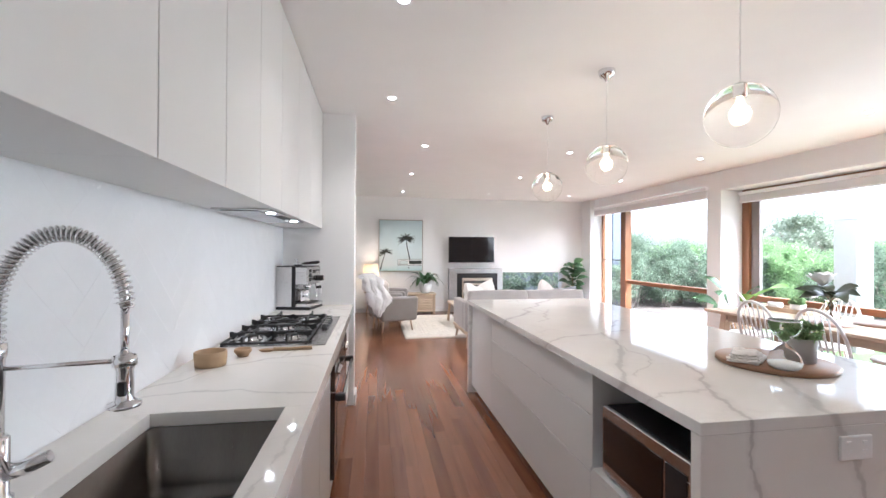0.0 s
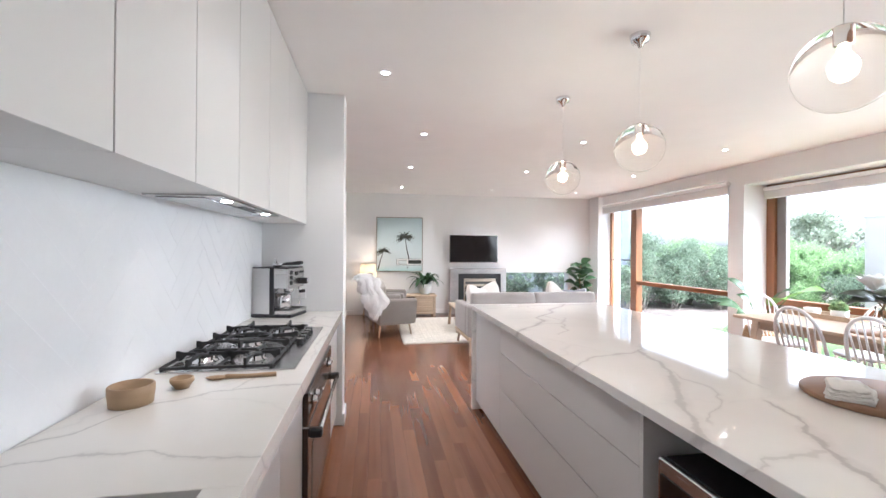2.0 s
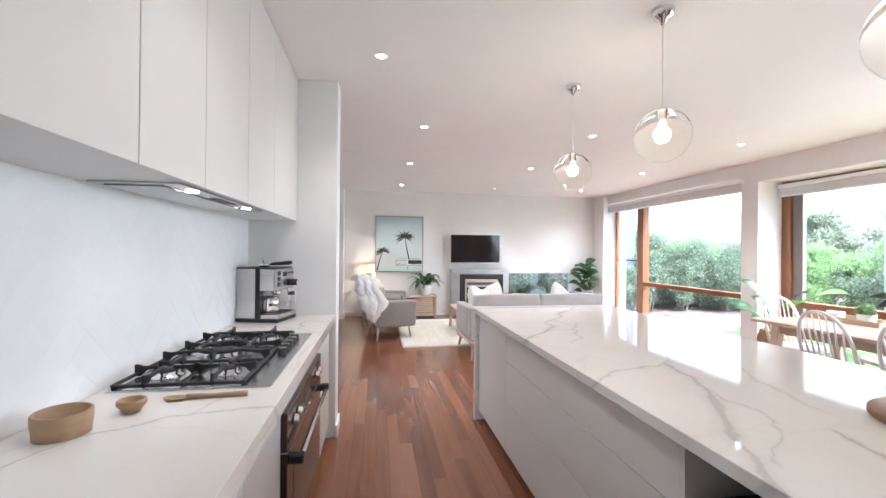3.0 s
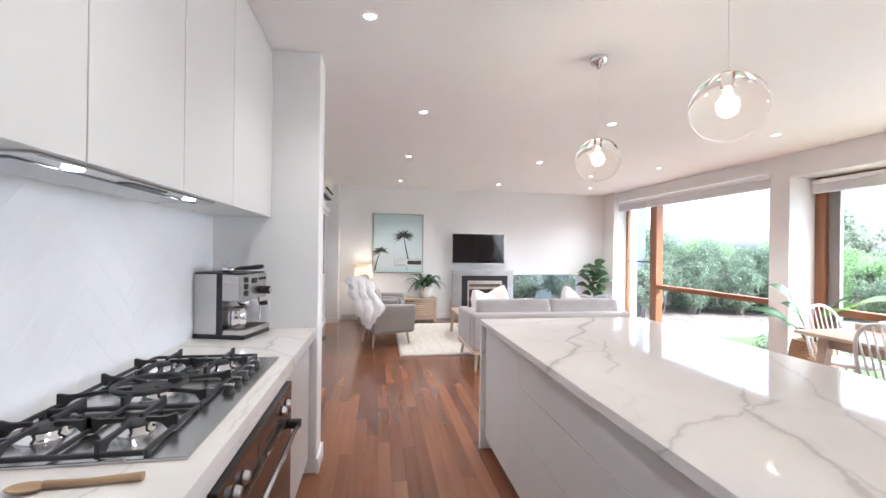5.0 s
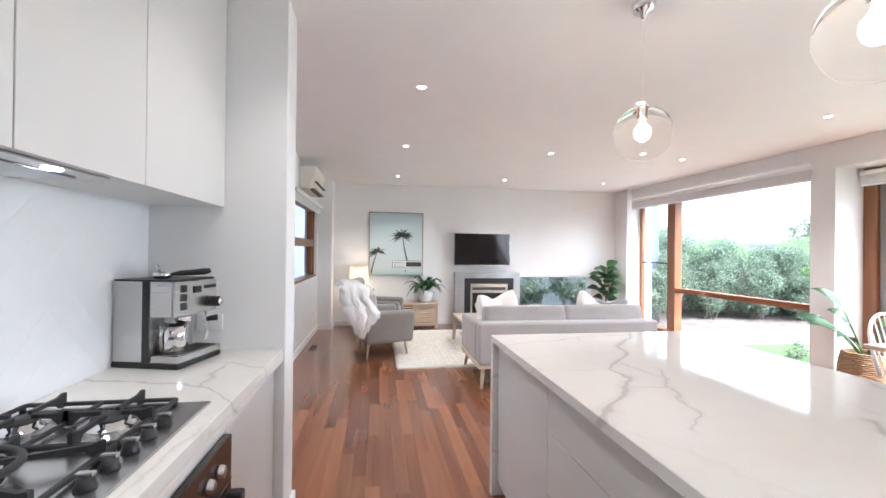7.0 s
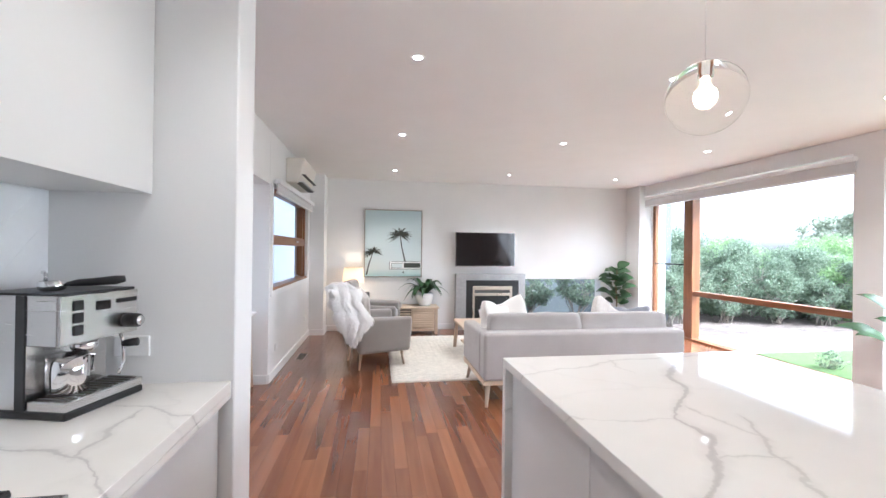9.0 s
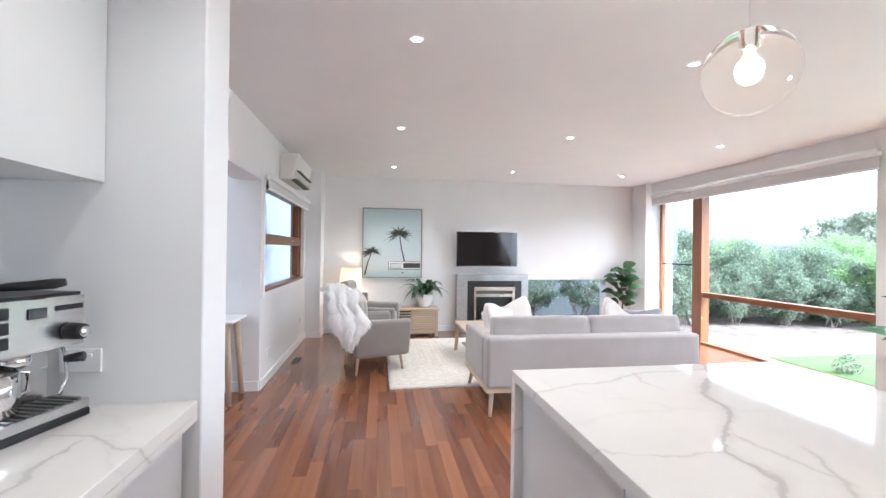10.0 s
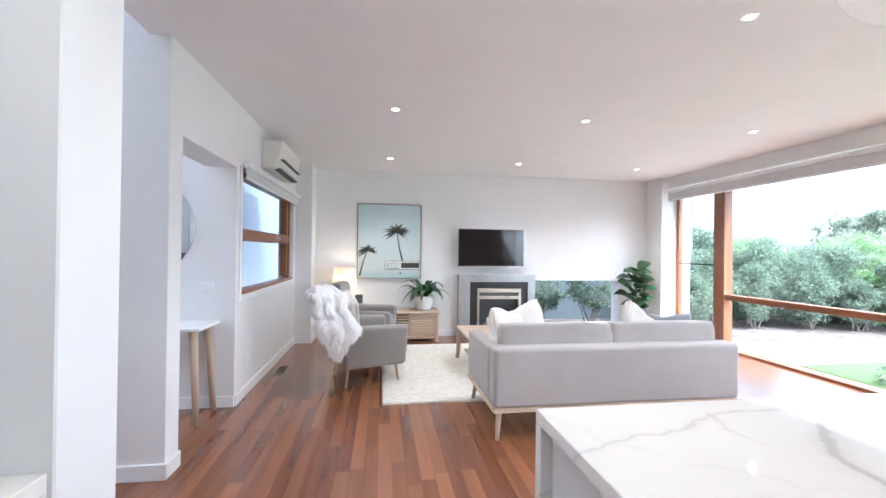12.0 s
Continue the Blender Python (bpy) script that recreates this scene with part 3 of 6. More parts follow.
def foliage(seed, centre, size, count, leaf=0.10, squash=1.0):
    """A crown of many small leaf sprays round clump centres."""
    rnd = random.Random(seed)
    bm = bmesh.new()
    clumps = []
    for i in range(44):
        a, z = rnd.uniform(0, 2 * math.pi), rnd.uniform(-0.9, 1.0)
        r = math.sqrt(max(0, 1 - z * z)) * rnd.uniform(0.25, 1.0)
        clumps.append((Vector((r * math.cos(a) * size[0], r * math.sin(a) * size[1], z * size[2])), rnd.uniform(0.22, 0.42) * min(size)))
    for i in range(count):
        c, cr = rnd.choice(clumps)
        d = Vector((rnd.gauss(0, 1), rnd.gauss(0, 1), rnd.gauss(0, 0.8)))
        p = c + d.normalized() * cr * rnd.uniform(0.5, 1.1)
        ax = Vector((rnd.gauss(0, 1), rnd.gauss(0, 1), rnd.gauss(0.4, 1))).normalized()
        sd = ax.cross(Vector((rnd.gauss(0, 1), rnd.gauss(0, 1), rnd.gauss(0, 1)))).normalized()
        L = leaf * rnd.uniform(0.6, 1.4)
        W = L * 0.32
        q = p + Vector(centre)
        vs = [bm.verts.new(q), bm.verts.new(q + ax * L * 0.5 + sd * W), bm.verts.new(q + ax * L), bm.verts.new(q + ax * L * 0.5 - sd * W)]
        bm.faces.new(vs)
    return bm


def leafy(name, dark, light):
    m, nt, b = material(name)
    r = nt.nodes.new("ShaderNodeNewGeometry").outputs["Random Per Island"]
    nt.links.new(ramp(nt, r, [(0.0, dark), (1.0, light)]), b.inputs["Base Color"])
    b.inputs["Roughness"].default_value = 0.7
    b.inputs["Specular IOR Level"].default_value = 0.2
    thin = nt.nodes.new("ShaderNodeBsdfTranslucent")
    nt.links.new(b.inputs["Base Color"].links[0].from_socket, thin.inputs["Color"])
    mx = nt.nodes.new("ShaderNodeMixShader")
    mx.inputs[0].default_value = 0.45
    nt.links.new(b.outputs[0], mx.inputs[1])
    nt.links.new(thin.outputs[0], mx.inputs[2])
    nt.links.new(mx.outputs[0], nt.nodes["Material Output"].inputs["Surface"])
    return m


LEAF1 = leafy("grey_green_shrub_leaf", (0.14, 0.19, 0.13), (0.28, 0.335, 0.245))
LEAF2 = leafy("bright_hedge_leaf", (0.20, 0.32, 0.145), (0.38, 0.50, 0.26))
LEAF3 = leafy("pale_tree_leaf", (0.20, 0.24, 0.17), (0.40, 0.44, 0.34))
BARK = surface("grey_bark", (0.30, 0.265, 0.225), 0.9, vary=0.3, scale=10, bump=0.4)


def shrub(x, y, w, d, h, mat, seed, count, label, leaf=0.13, trunk=0.05, group="garden hedge", name="shrub", bare=0.25):
    rnd = random.Random(seed)
    t = thing(name, (x, y, -0.12), label, "tree" if name == "tree" else "shrub", group)
    bm = bmesh.new()
    for i in range(9):
        a = rnd.uniform(0, 2 * math.pi)
        tip = Vector((math.cos(a) * w * 0.35, math.sin(a) * d * 0.35, h * rnd.uniform(0.55, 0.8)))
        base = Vector((rnd.uniform(-0.1, 0.1), rnd.uniform(-0.1, 0.1), 0))
        pts = [base.lerp(tip, k / 6) + Vector((rnd.uniform(-1, 1), rnd.uniform(-1, 1), 0)) * 0.06 * k * 0.4 for k in range(7)]
        join(bm, tube(pts, trunk, 6, taper=[1.3 - 0.17 * k for k in range(7)]))
        for j in range(3):
            p = pts[2 + j]
            e = p + Vector((rnd.uniform(-0.5, 0.5) * w * 0.5, rnd.uniform(-0.5, 0.5) * d * 0.5, h * 0.22))
            join(bm, tube([p, p.lerp(e, 0.5) + Vector((0, 0, 0.04)), e], trunk * 0.45, 5, taper=[1, 0.7, 0.4]))
    part("trunk", bm, BARK, t)
    part("crown", foliage(seed, (0, 0, h * (bare + (1 - bare) * 0.5)), (w / 2, d / 2, h * (1 - bare) * 0.5), count, leaf), mat, t)
    return t


SH = [  # x, y, width, depth, height, kind
    (8.3, 14.3, 1.9, 1.9, 1.95, 1), (9.8, 13.9, 2.2, 1.9, 1.65, 1), (11.2, 13.5, 2.2, 2.0, 1.55, 1), (12.2, 12.5, 2.2, 2.2, 1.5, 2), (13.0, 11.0, 2.2, 2.4, 1.55, 1),
    (13.6, 9.2, 2.2, 2.4, 1.4, 2), (14.0, 7.2, 2.2, 2.6, 1.3, 2), (14.2, 5.0, 2.2, 2.6, 1.3, 2), (9.4, 16.2, 2.4, 2.2, 1.9, 1),
    (11.3, 15.7, 2.6, 2.4, 1.8, 2), (13.4, 14.6, 2.6, 2.6, 1.85, 2), (15.0, 12.6, 2.6, 2.6, 1.75, 2), (16.0, 10.2, 2.6, 2.6, 1.55, 2),
    (7.6, 16.4, 2.0, 2.0, 2.4, 1), (16.4, 7.6, 2.6, 2.8, 1.45, 2), (16.6, 4.6, 2.6, 2.8, 1.4, 2), (14.6, 2.6, 2.2, 2.6, 1.3, 2),
]
for i, (x, y, w, d, h, k) in enumerate(SH):
    shrub(x, y, w * 1.25, d * 1.2, h, LEAF1 if k == 1 else LEAF2, 100 + i, 30000 if k == 1 else 28000,
          "dense grey-green shrub in a mulched garden bed" if k == 1 else "dense bright green hedge shrub in the garden", leaf=0.048, trunk=0.018, bare=0.0 if k == 2 else 0.03)
for i, (x, y, h) in enumerate([(24.5, 23.0, 3.3), (20.3, 18.6, 3.1), (30.0, 20.0, 3.6), (9.0, 21.5, 4.6)]):
    shrub(x, y, 3.4, 3.4, h, LEAF3, 300 + i, 5200, "open-crowned pale green gum tree beyond the hedge", 0.14, 0.09, "garden trees", "tree", 0.35)

shrub(7.02, 9.55, 0.30, 0.26, 0.26, LEAF1, 350, 240, "small wispy grey-green seedling on the lawn", 0.03, 0.004, "", "shrub", 0.1)
# bare pale stems at the front of the bed
for i, (x, y, h) in enumerate([(7.75, 13.0, 1.5), (8.75, 13.05, 1.2), (9.9, 12.85, 1.1), (10.7, 12.6, 1.0), (7.15, 12.75, 1.1)]):
    shrub(x, y, 1.1, 0.7, h, LEAF1, 500 + i, 4200, "open twiggy shrub with bare pale stems", 0.045, 0.008, "twiggy shrubs before the hedge", "shrub", 0.15)

# seen through the slot window: a pale garden wall with bare-stemmed shrubs before it
structure("garden_wall", B(2.6, 7.0, 14.5, 14.7, -0.12, 1.5), surface("pale_grey_blue_panel", (0.085, 0.10, 0.105), 0.5, vary=0.06), "pale blue-grey garden wall panels")
for i, (x, y, w, h) in enumerate([(4.05, 13.6, 1.2, 1.3), (4.7, 14.0, 1.0, 1.15), (5.5, 13.5, 1.2, 1.25), (3.3, 13.8, 1.0, 1.2)]):
    shrub(x, y, w, 0.6, h, LEAF1, 400 + i, 2000, "sparse grey-green shrub with bare stems", 0.06, 0.012, "shrubs by the slot window", "shrub", 0.25)

# ---- lamps ----
def lamp(kind, name, at, energy, colour, size, parent=None, target=None):
    d = bpy.data.lights.new(name, kind)
    d.energy, d.color = energy, colour
    d.shadow_soft_size = size
    o = new(name, d)
    if parent is not None:
        o.parent = parent
        o.location = at
    else:
        o.matrix_world = look(at, target) if target else Matrix.Translation(at)
    return o


def downlight():
    t = thing("downlight", (0, 0, CZ), "white round recessed downlight, switched on", "light", "ceiling downlights")
    part("trim_ring", lathe([(0.027, -0.001), (0.030, -0.005), (0.040, -0.004), (0.043, 0.0)], 28), TRIM, t)
    part("lens", lathe([(0, -0.003), (0.027, -0.002), (0.027, 0.0)], 28), LIT, t, "glowing frosted lens")
    return t


# The last two, behind the camera, are unseen and added to light the kitchen.
DL = [(1.055, 4.886), (1.05, 6.194), (1.49, 7.634), (3.28, 7.634), (5.09, 7.636), (1.49, 9.40), (3.28, 9.40), (5.085, 9.40),
      (1.485, 11.356), (3.286, 11.356), (5.10, 11.356), (5.11, 5.79), (1.055, 2.27), (3.10, 2.6)]
dl = downlight()
for i, (x, y) in enumerate(DL):
    o = dl if i == 0 else copy_thing(dl, Matrix.Translation((x, y, CZ)))
    o.location = (x, y, CZ)
    s = lamp('SPOT', "downlight_beam", (x, y, CZ - 0.02), DOWN_W if y > 7 else KITCHEN_W, SOFT, 0.018, None, (x, y + 0.001, 0))
    s.data.spot_size, s.data.spot_blend = radians(118), 1.0


def pendant():
    t = thing("pendant_light", (0, 0, CZ), "clear glass globe pendant light, switched on", "light", "pendants over the island")
    part("canopy", lathe([(0, -0.075), (0.012, -0.07), (0.018, -0.05), (0.045, -0.04), (0.055, -0.012), (0.055, 0)], 28), CHROME, t, "chrome ceiling rose")
    part("cord", rod((0, 0, -0.07), (0, 0, -0.50), 0.0022, n=6), TRIM, t, "thin white cord")
    part("holder", lathe([(0, -0.495), (0.020, -0.497), (0.045, -0.512), (0.046, -0.522), (0.022, -0.525), (0.022, -0.57), (0, -0.572)], 24), CHROME, t, "chrome lamp holder")
    part("filament", lathe([(0, -0.605), (0.012, -0.610), (0.017, -0.628), (0.016, -0.645), (0.008, -0.655), (0, -0.657)], 20), BULB, t, "glowing filament core")
    part("bulb", lathe([(0, -0.572), (0.013, -0.574), (0.014, -0.588), (0.023, -0.604), (0.032, -0.622), (0.034, -0.638), (0.029, -0.656), (0.016, -0.668), (0, -0.671)], 28), FROST, t, "frosted glass bulb").visible_shadow = False
    R, c = 0.134, -0.637
    prof = []
    for k in range(5, 49):
        a = math.pi * k / 48
        prof.append((R * math.sin(a) if k < 48 else 0, c + R * math.cos(a)))
    g = part("globe", lathe(prof + [((R - 0.0022) * math.sin(math.pi * k / 48) if k < 48 else 0, c + (R - 0.0022) * math.cos(math.pi * k / 48)) for k in range(48, 4, -1)], 48), BULBG, t, "clear glass globe")
    g.visible_shadow = False
    return t


pn = pendant()
for i, y in enumerate((4.41, 5.44, 6.41)):
    o = pn if i == 0 else copy_thing(pn, Matrix.Translation((2.455, y, CZ)))
    o.location = (2.455, y, CZ)
    for c in o.children:
        if c.name.startswith(("bulb", "filament")):
            c.visible_shadow = False
    lamp('POINT', "pendant_glow", (2.455, y, CZ - 0.63), PEND_W, WARM, 0.035)

# ---- kitchen ----
# splashback: herringbone tiles
splash = structure("splashback", B(0.13, 0.134, 0.6, 6.66, 0.9, 1.60), GROUT, "white glazed herringbone tile splashback")
TW, TL = 0.10, 0.40


def herring(parent, x, y0, y1, z0, z1):
    g = 0.0004
    r2 = math.sqrt(0.5)
    shapes = []
    for a in range(-40, 60):
        for b in range(-40, 60):
            ox, oy = a * TW + b * TL, a * TW - b * TL
            for rect in ((ox, oy, ox + TL, oy + TW), (ox, oy + TW, ox + TW, oy + TW + TL)):
                cs = [(rect[0] + g, rect[1] + g), (rect[2] - g, rect[1] + g), (rect[2] - g, rect[3] - g), (rect[0] + g, rect[3] - g)]
                pts = [((p - q) * r2 + 3.6, (p + q) * r2 + 0.4) for p, q in cs]
                if max(p[0] for p in pts) < y0 or min(p[0] for p in pts) > y1 or max(p[1] for p in pts) < z0 or min(p[1] for p in pts) > z1:
                    continue
                shapes.append(pts)
    seen = set()
    for pts in shapes:
        key = (round(sum(p[0] for p in pts), 3), round(sum(p[1] for p in pts), 3))
        if key in seen:
            continue
        seen.add(key)
        bm = bmesh.new()
        f = bm.faces.new([bm.verts.new((x, p[0], p[1])) for p in pts])
        for co, no in (((x, y0, 0), (0, -1, 0)), ((x, y1, 0), (0, 1, 0)), ((x, 0, z0), (0, 0, -1)), ((x, 0, z1), (0, 0, 1))):
            bmesh.ops.bisect_plane(bm, geom=bm.verts[:] + bm.edges[:] + bm.faces[:], plane_co=co, plane_no=no, clear_outer=True)
        if not bm.faces:
            bm.free()
            continue
        bmesh.ops.recalc_face_normals(bm, faces=bm.faces)
        r = bmesh.ops.extrude_face_region(bm, geom=bm.faces[:])
        bmesh.ops.translate(bm, verts=[v for v in r["geom"] if isinstance(v, bmesh.types.BMVert)], vec=(0.0004 + 0.0001 * noise.noise((pts[0][0] * 9, pts[0][1] * 9, 0)), 0, 0))
        bmesh.ops.recalc_face_normals(bm, faces=bm.faces)
        part("tile", bm, TILE, parent)


# overhead cupboards
JY = [2.26, 2.66, 3.06, 3.45, 3.852, 4.262, 4.652, 5.045, 5.51, 5.985, 6.658]
for a, c in zip(JY, JY[1:]):
    cb = thing("wall_cupboard", (0, 0, 0), "handleless satin white overhead cupboard under the ceiling", "cupboard", "overhead cupboards")
    part("body", B(0.136, 0.441, a + 0.001, c - 0.001, 1.577, 2.597), DOORW, cb)
    part("door", B(0.444, 0.463, a + 0.0022, c - 0.0022, 1.575, 2.590, 0.0012), DOORW, cb)

hood = thing("range_hood", (0.30, 5.40, 1.577), "stainless steel undermount range hood with two lit lamps", "range hood")
part("frame", B(-0.13, 0.135, -0.46, 0.46, -0.008, -0.0005, 0.002), STEEL, hood)
part("glass_panel", B(-0.10, 0.07, -0.43, 0.43, -0.012, -0.0085, 0.001), surface("grey_hood_glass", (0.30, 0.30, 0.31), 0.15, 0.4, bump=0), hood, "grey glass filter cover")
part("control_strip", B(0.078, 0.12, -0.10, 0.10, -0.0105, -0.0085, 0.0008), BLACK, hood)
for y in (-0.30, 0.30):
    part("lamp_lens", lathe([(0, -0.0115), (0.019, -0.011), (0.021, -0.0085)], 20, (0.10, y, 0)), LIT, hood, "glowing round lamp")
    s = lamp('SPOT', "hood_beam", (0.40, 5.40 + y, 1.56), 0.5, SOFT, 0.03, None, (0.40, 5.401 + y, 0))
    s.data.spot_size, s.data.spot_blend = radians(120), 0.8

# base cupboards and bench
BY = [2.3, 2.9, 3.5, 4.25, 4.68, 5.10]
for a, c in list(zip(BY, BY[1:])) + [(6.005, 6.64)]:
    cb = thing("base_cupboard", (0, 0, 0), "handleless white base cupboard under the stone bench", "cupboard", "base cupboards")
    sink_gap = a < 4.25 and c > 3.3
    part("body", B(0.136, 0.68, a + 0.001, c - 0.001, 0.10, 0.64 if sink_gap else 0.858), DOORW, cb)
    part("door", B(0.682, 0.70, a + 0.002, c - 0.002, 0.10, 0.835, 0.0015), DOORW, cb)
    part("plinth", B(0.60, 0.66, a, c, 0.0, 0.098), DOORW, cb)

bench = thing("bench_top", (0, 0, 0), "white stone kitchen bench top with grey veins", "bench top")
SKX0, SKX1, SKY0, SKY1 = 0.277, 0.655, 3.34, 4.212
bm = B(0.136, 0.735, 2.3, SKY0, 0.86, 0.90, 0.0015)
box(bm, 0.136, 0.735, SKY1, 6.657, 0.86, 0.90, 0.0015)
box(bm, 0.136, SKX0, SKY0, SKY1, 0.86, 0.90)
box(bm, SKX1, 0.735, SKY0, SKY1, 0.86, 0.90)
part("slab", bm, STONE, bench)
part("edge", B(0.715, 0.7345, 2.3, 6.657, 0.838, 0.8595), STONE, bench)

sink = thing("sink", (0, 0, 0), "dark gunmetal undermount double-bowl sink", "sink")
def bowl_tub(x0, x1, y0, y1, z0, z1, t=0.006, r=0.03):
    bm = bmesh.new()
    n = 6
    def loop(x0, x1, y0, y1, r, z):
        vs = []
        for cx, cy, a0 in ((x1 - r, y1 - r, 0), (x0 + r, y1 - r, 90), (x0 + r, y0 + r, 180), (x1 - r, y0 + r, 270)):
            for k in range(n + 1):
                a = radians(a0 + 90 * k / n)
                vs.append(bm.verts.new((cx + r * math.cos(a), cy + r * math.sin(a), z)))
        return vs
    L = [loop(x0 - t, x1 + t, y0 - t, y1 + t, r, z1), loop(x0, x1, y0, y1, r, z1), loop(x0 + 0.004, x1 - 0.004, y0 + 0.004, y1 - 0.004, r, z0 + 0.03),
         loop(x0 + 0.03, x1 - 0.03, y0 + 0.03, y1 - 0.03, r, z0)]
    for a, c in zip(L, L[1:]):
        for i in range(len(a)):
            j = (i + 1) % len(a)
            f = bm.faces.new((a[i], a[j], c[j], c[i]))
            f.smooth = True
    bm.faces.new(L[-1])
    bmesh.ops.recalc_face_normals(bm, faces=bm.faces)
    bmesh.ops.reverse_faces(bm, faces=bm.faces)
    return bm


part("bowl", bowl_tub(SKX0 + 0.004, SKX1 - 0.004, 3.795, SKY1 - 0.004, 0.66, 0.859), SINKM, sink)
part("bowl", bowl_tub(SKX0 + 0.004, SKX1 - 0.004, SKY0 + 0.004, 3.772, 0.66, 0.859), SINKM, sink)
for y in (4.0, 3.56):
    part("drain", lathe([(0, 0.664), (0.02, 0.664), (0.04, 0.668), (0.045, 0.663)], 24, (0.467, y, 0)), CHROME, sink, "chrome drain")

tap = thing("kitchen_tap", (0.216, 3.785, 0.9), "chrome pull-down kitchen tap with a coiled spring neck", "tap")
RC = 0.1015


def neck(u):
    """The spring neck: up from the column, over and down to the spray head."""
    if u < 0.12:
        return Vector((0, 0, 0.29 + 0.07 * u / 0.12)), Vector((0, 0, 1))
    a = math.pi * (u - 0.12) / 0.88
    return Vector((0, RC - RC * math.cos(a), 0.36 + 0.15 * math.sin(a))), Vector((0, RC * math.sin(a), 0.15 * math.cos(a))).normalized()


part("base", lathe([(0, 0), (0.030, 0), (0.030, 0.006), (0.024, 0.012), (0.024, 0.12), (0.020, 0.125), (0, 0.126)], 24), CHROME, tap)
part("column", lathe([(0, 0.12), (0.016, 0.12), (0.016, 0.27), (0.019, 0.275), (0.019, 0.30), (0, 0.302)], 20), CHROME, tap)
part("hose", tube([neck(k / 50)[0] for k in range(51)], 0.009, 8), STEEL, tap, "grey inner hose")
coil = []
turns = 46
for k in range(turns * 10 + 1):
    c, tg = neck(k / (turns * 10))
    s, w = Vector((1, 0, 0)), tg.cross(Vector((1, 0, 0)))
    th = 2 * math.pi * k / 10
    coil.append(c + 0.0155 * (math.cos(th) * s + math.sin(th) * w))
part("spring", tube(coil, 0.0023, 5), CHROME, tap, "chrome coil spring")
part("lower_hose", tube([(0, 2 * RC, 0.36), (0, 2 * RC, 0.25)], 0.008, 10), CHROME, tap)
part("spray_head", lathe([(0, 0.265), (0.012, 0.265), (0.018, 0.257), (0.018, 0.235), (0.016, 0.231), (0.0165, 0.180), (0.018, 0.172), (0.019, 0.165), (0.030, 0.163), (0.031, 0.159), (0.030, 0.155), (0, 0.153)], 24, (0, 2 * RC, 0)), CHROME, tap, "chrome spray head")
part("spray_button", B(0.010, 0.019, 2 * RC - 0.008, 2 * RC + 0.008, 0.18, 0.21, 0.003), BLACK, tap)
part("arm", tube([(0, 0.0, 0.252), (0, 2 * RC, 0.250)], 0.005, 8), CHROME, tap)
part("clip", lathe([(0.019, -0.010), (0.022, -0.010), (0.022, 0.010), (0.019, 0.010)], 20, (0, 2 * RC, 0.25)), CHROME, tap)
part("lever", tube([(0.0, 0.02, 0.055), (0.0, 0.05, 0.06), (0.0, 0.085, 0.075)], 0.011, 10, taper=[1.5, 1.4, 1.1]), CHROME, tap)
part("lever_pin", tube([(0.012, 0.028, 0.06), (0.012, 0.02, 0.09), (0.012, 0.0, 0.125)], 0.005, 8), CHROME, tap)
tap.rotation_euler = (0, 0, radians(-77))

# cooktop
hob = thing("gas_cooktop", (0.42, 5.49, 0.9), "stainless steel five-burner gas cooktop with cast iron grates", "cooktop")
part("plate", B(-0.25, 0.26, -0.45, 0.45, 0.0, 0.008, 0.003, 2), STEEL, hob)
for bx, by, r in ((-0.14, -0.29, 0.045), (0.07, -0.29, 0.034), (-0.04, 0.0, 0.062), (-0.14, 0.29, 0.04), (0.07, 0.29, 0.045)):
    bn = part("burner", lathe([(0, 0.008), (r * 1.35, 0.008), (r * 1.25, 0.014), (r * 1.0, 0.017), (r, 0.027), (0, 0.027)], 28, (bx, by, 0)), CHROME, hob, "bright metal burner ring")
    part("burner_cap", lathe([(0, 0.036), (r * 0.9, 0.035), (r * 0.95, 0.031), (r * 0.93, 0.0275), (0, 0.0275)], 28, (bx, by, 0)), IRON, bn)
def bar(bm, a, c, w=0.012, h=0.014):
    a, c = Vector(a), Vector(c)
    d = c - a
    L = d.length
    b2 = B(-w / 2, w / 2, 0, L, 0, h, 0.002)
    ang = math.atan2(-d.x, d.y)
    join(bm, b2, Matrix.Translation(a) @ Matrix.Rotation(ang, 4, 'Z'))


def prong(bm, a, c, z0=0.012, z1=0.046, t=0.010):
    """A grate finger: a fin that stands on the frame at a and reaches inwards to c."""
    a, c = Vector(a), Vector(c)
    L = (c - a).length
    prof = [(-0.006, z0), (-0.006, z1 + 0.006), (0.002, z1 + 0.006), (0.020, z1), (L, z1), (L, z1 - 0.010), (0.034, z1 - 0.013), (0.014, z0)]
    b2 = bmesh.new()
    f = b2.faces.new([b2.verts.new((-t / 2, p, q)) for p, q in prof])
    r = bmesh.ops.extrude_face_region(b2, geom=[f])
    bmesh.ops.translate(b2, verts=[v for v in r["geom"] if isinstance(v, bmesh.types.BMVert)], vec=(t, 0, 0))
    bmesh.ops.recalc_face_normals(b2, faces=b2.faces)
    d = c - a
    join(bm, b2, Matrix.Translation((a.x, a.y, 0)) @ Matrix.Rotation(math.atan2(-d.x, d.y), 4, 'Z'))


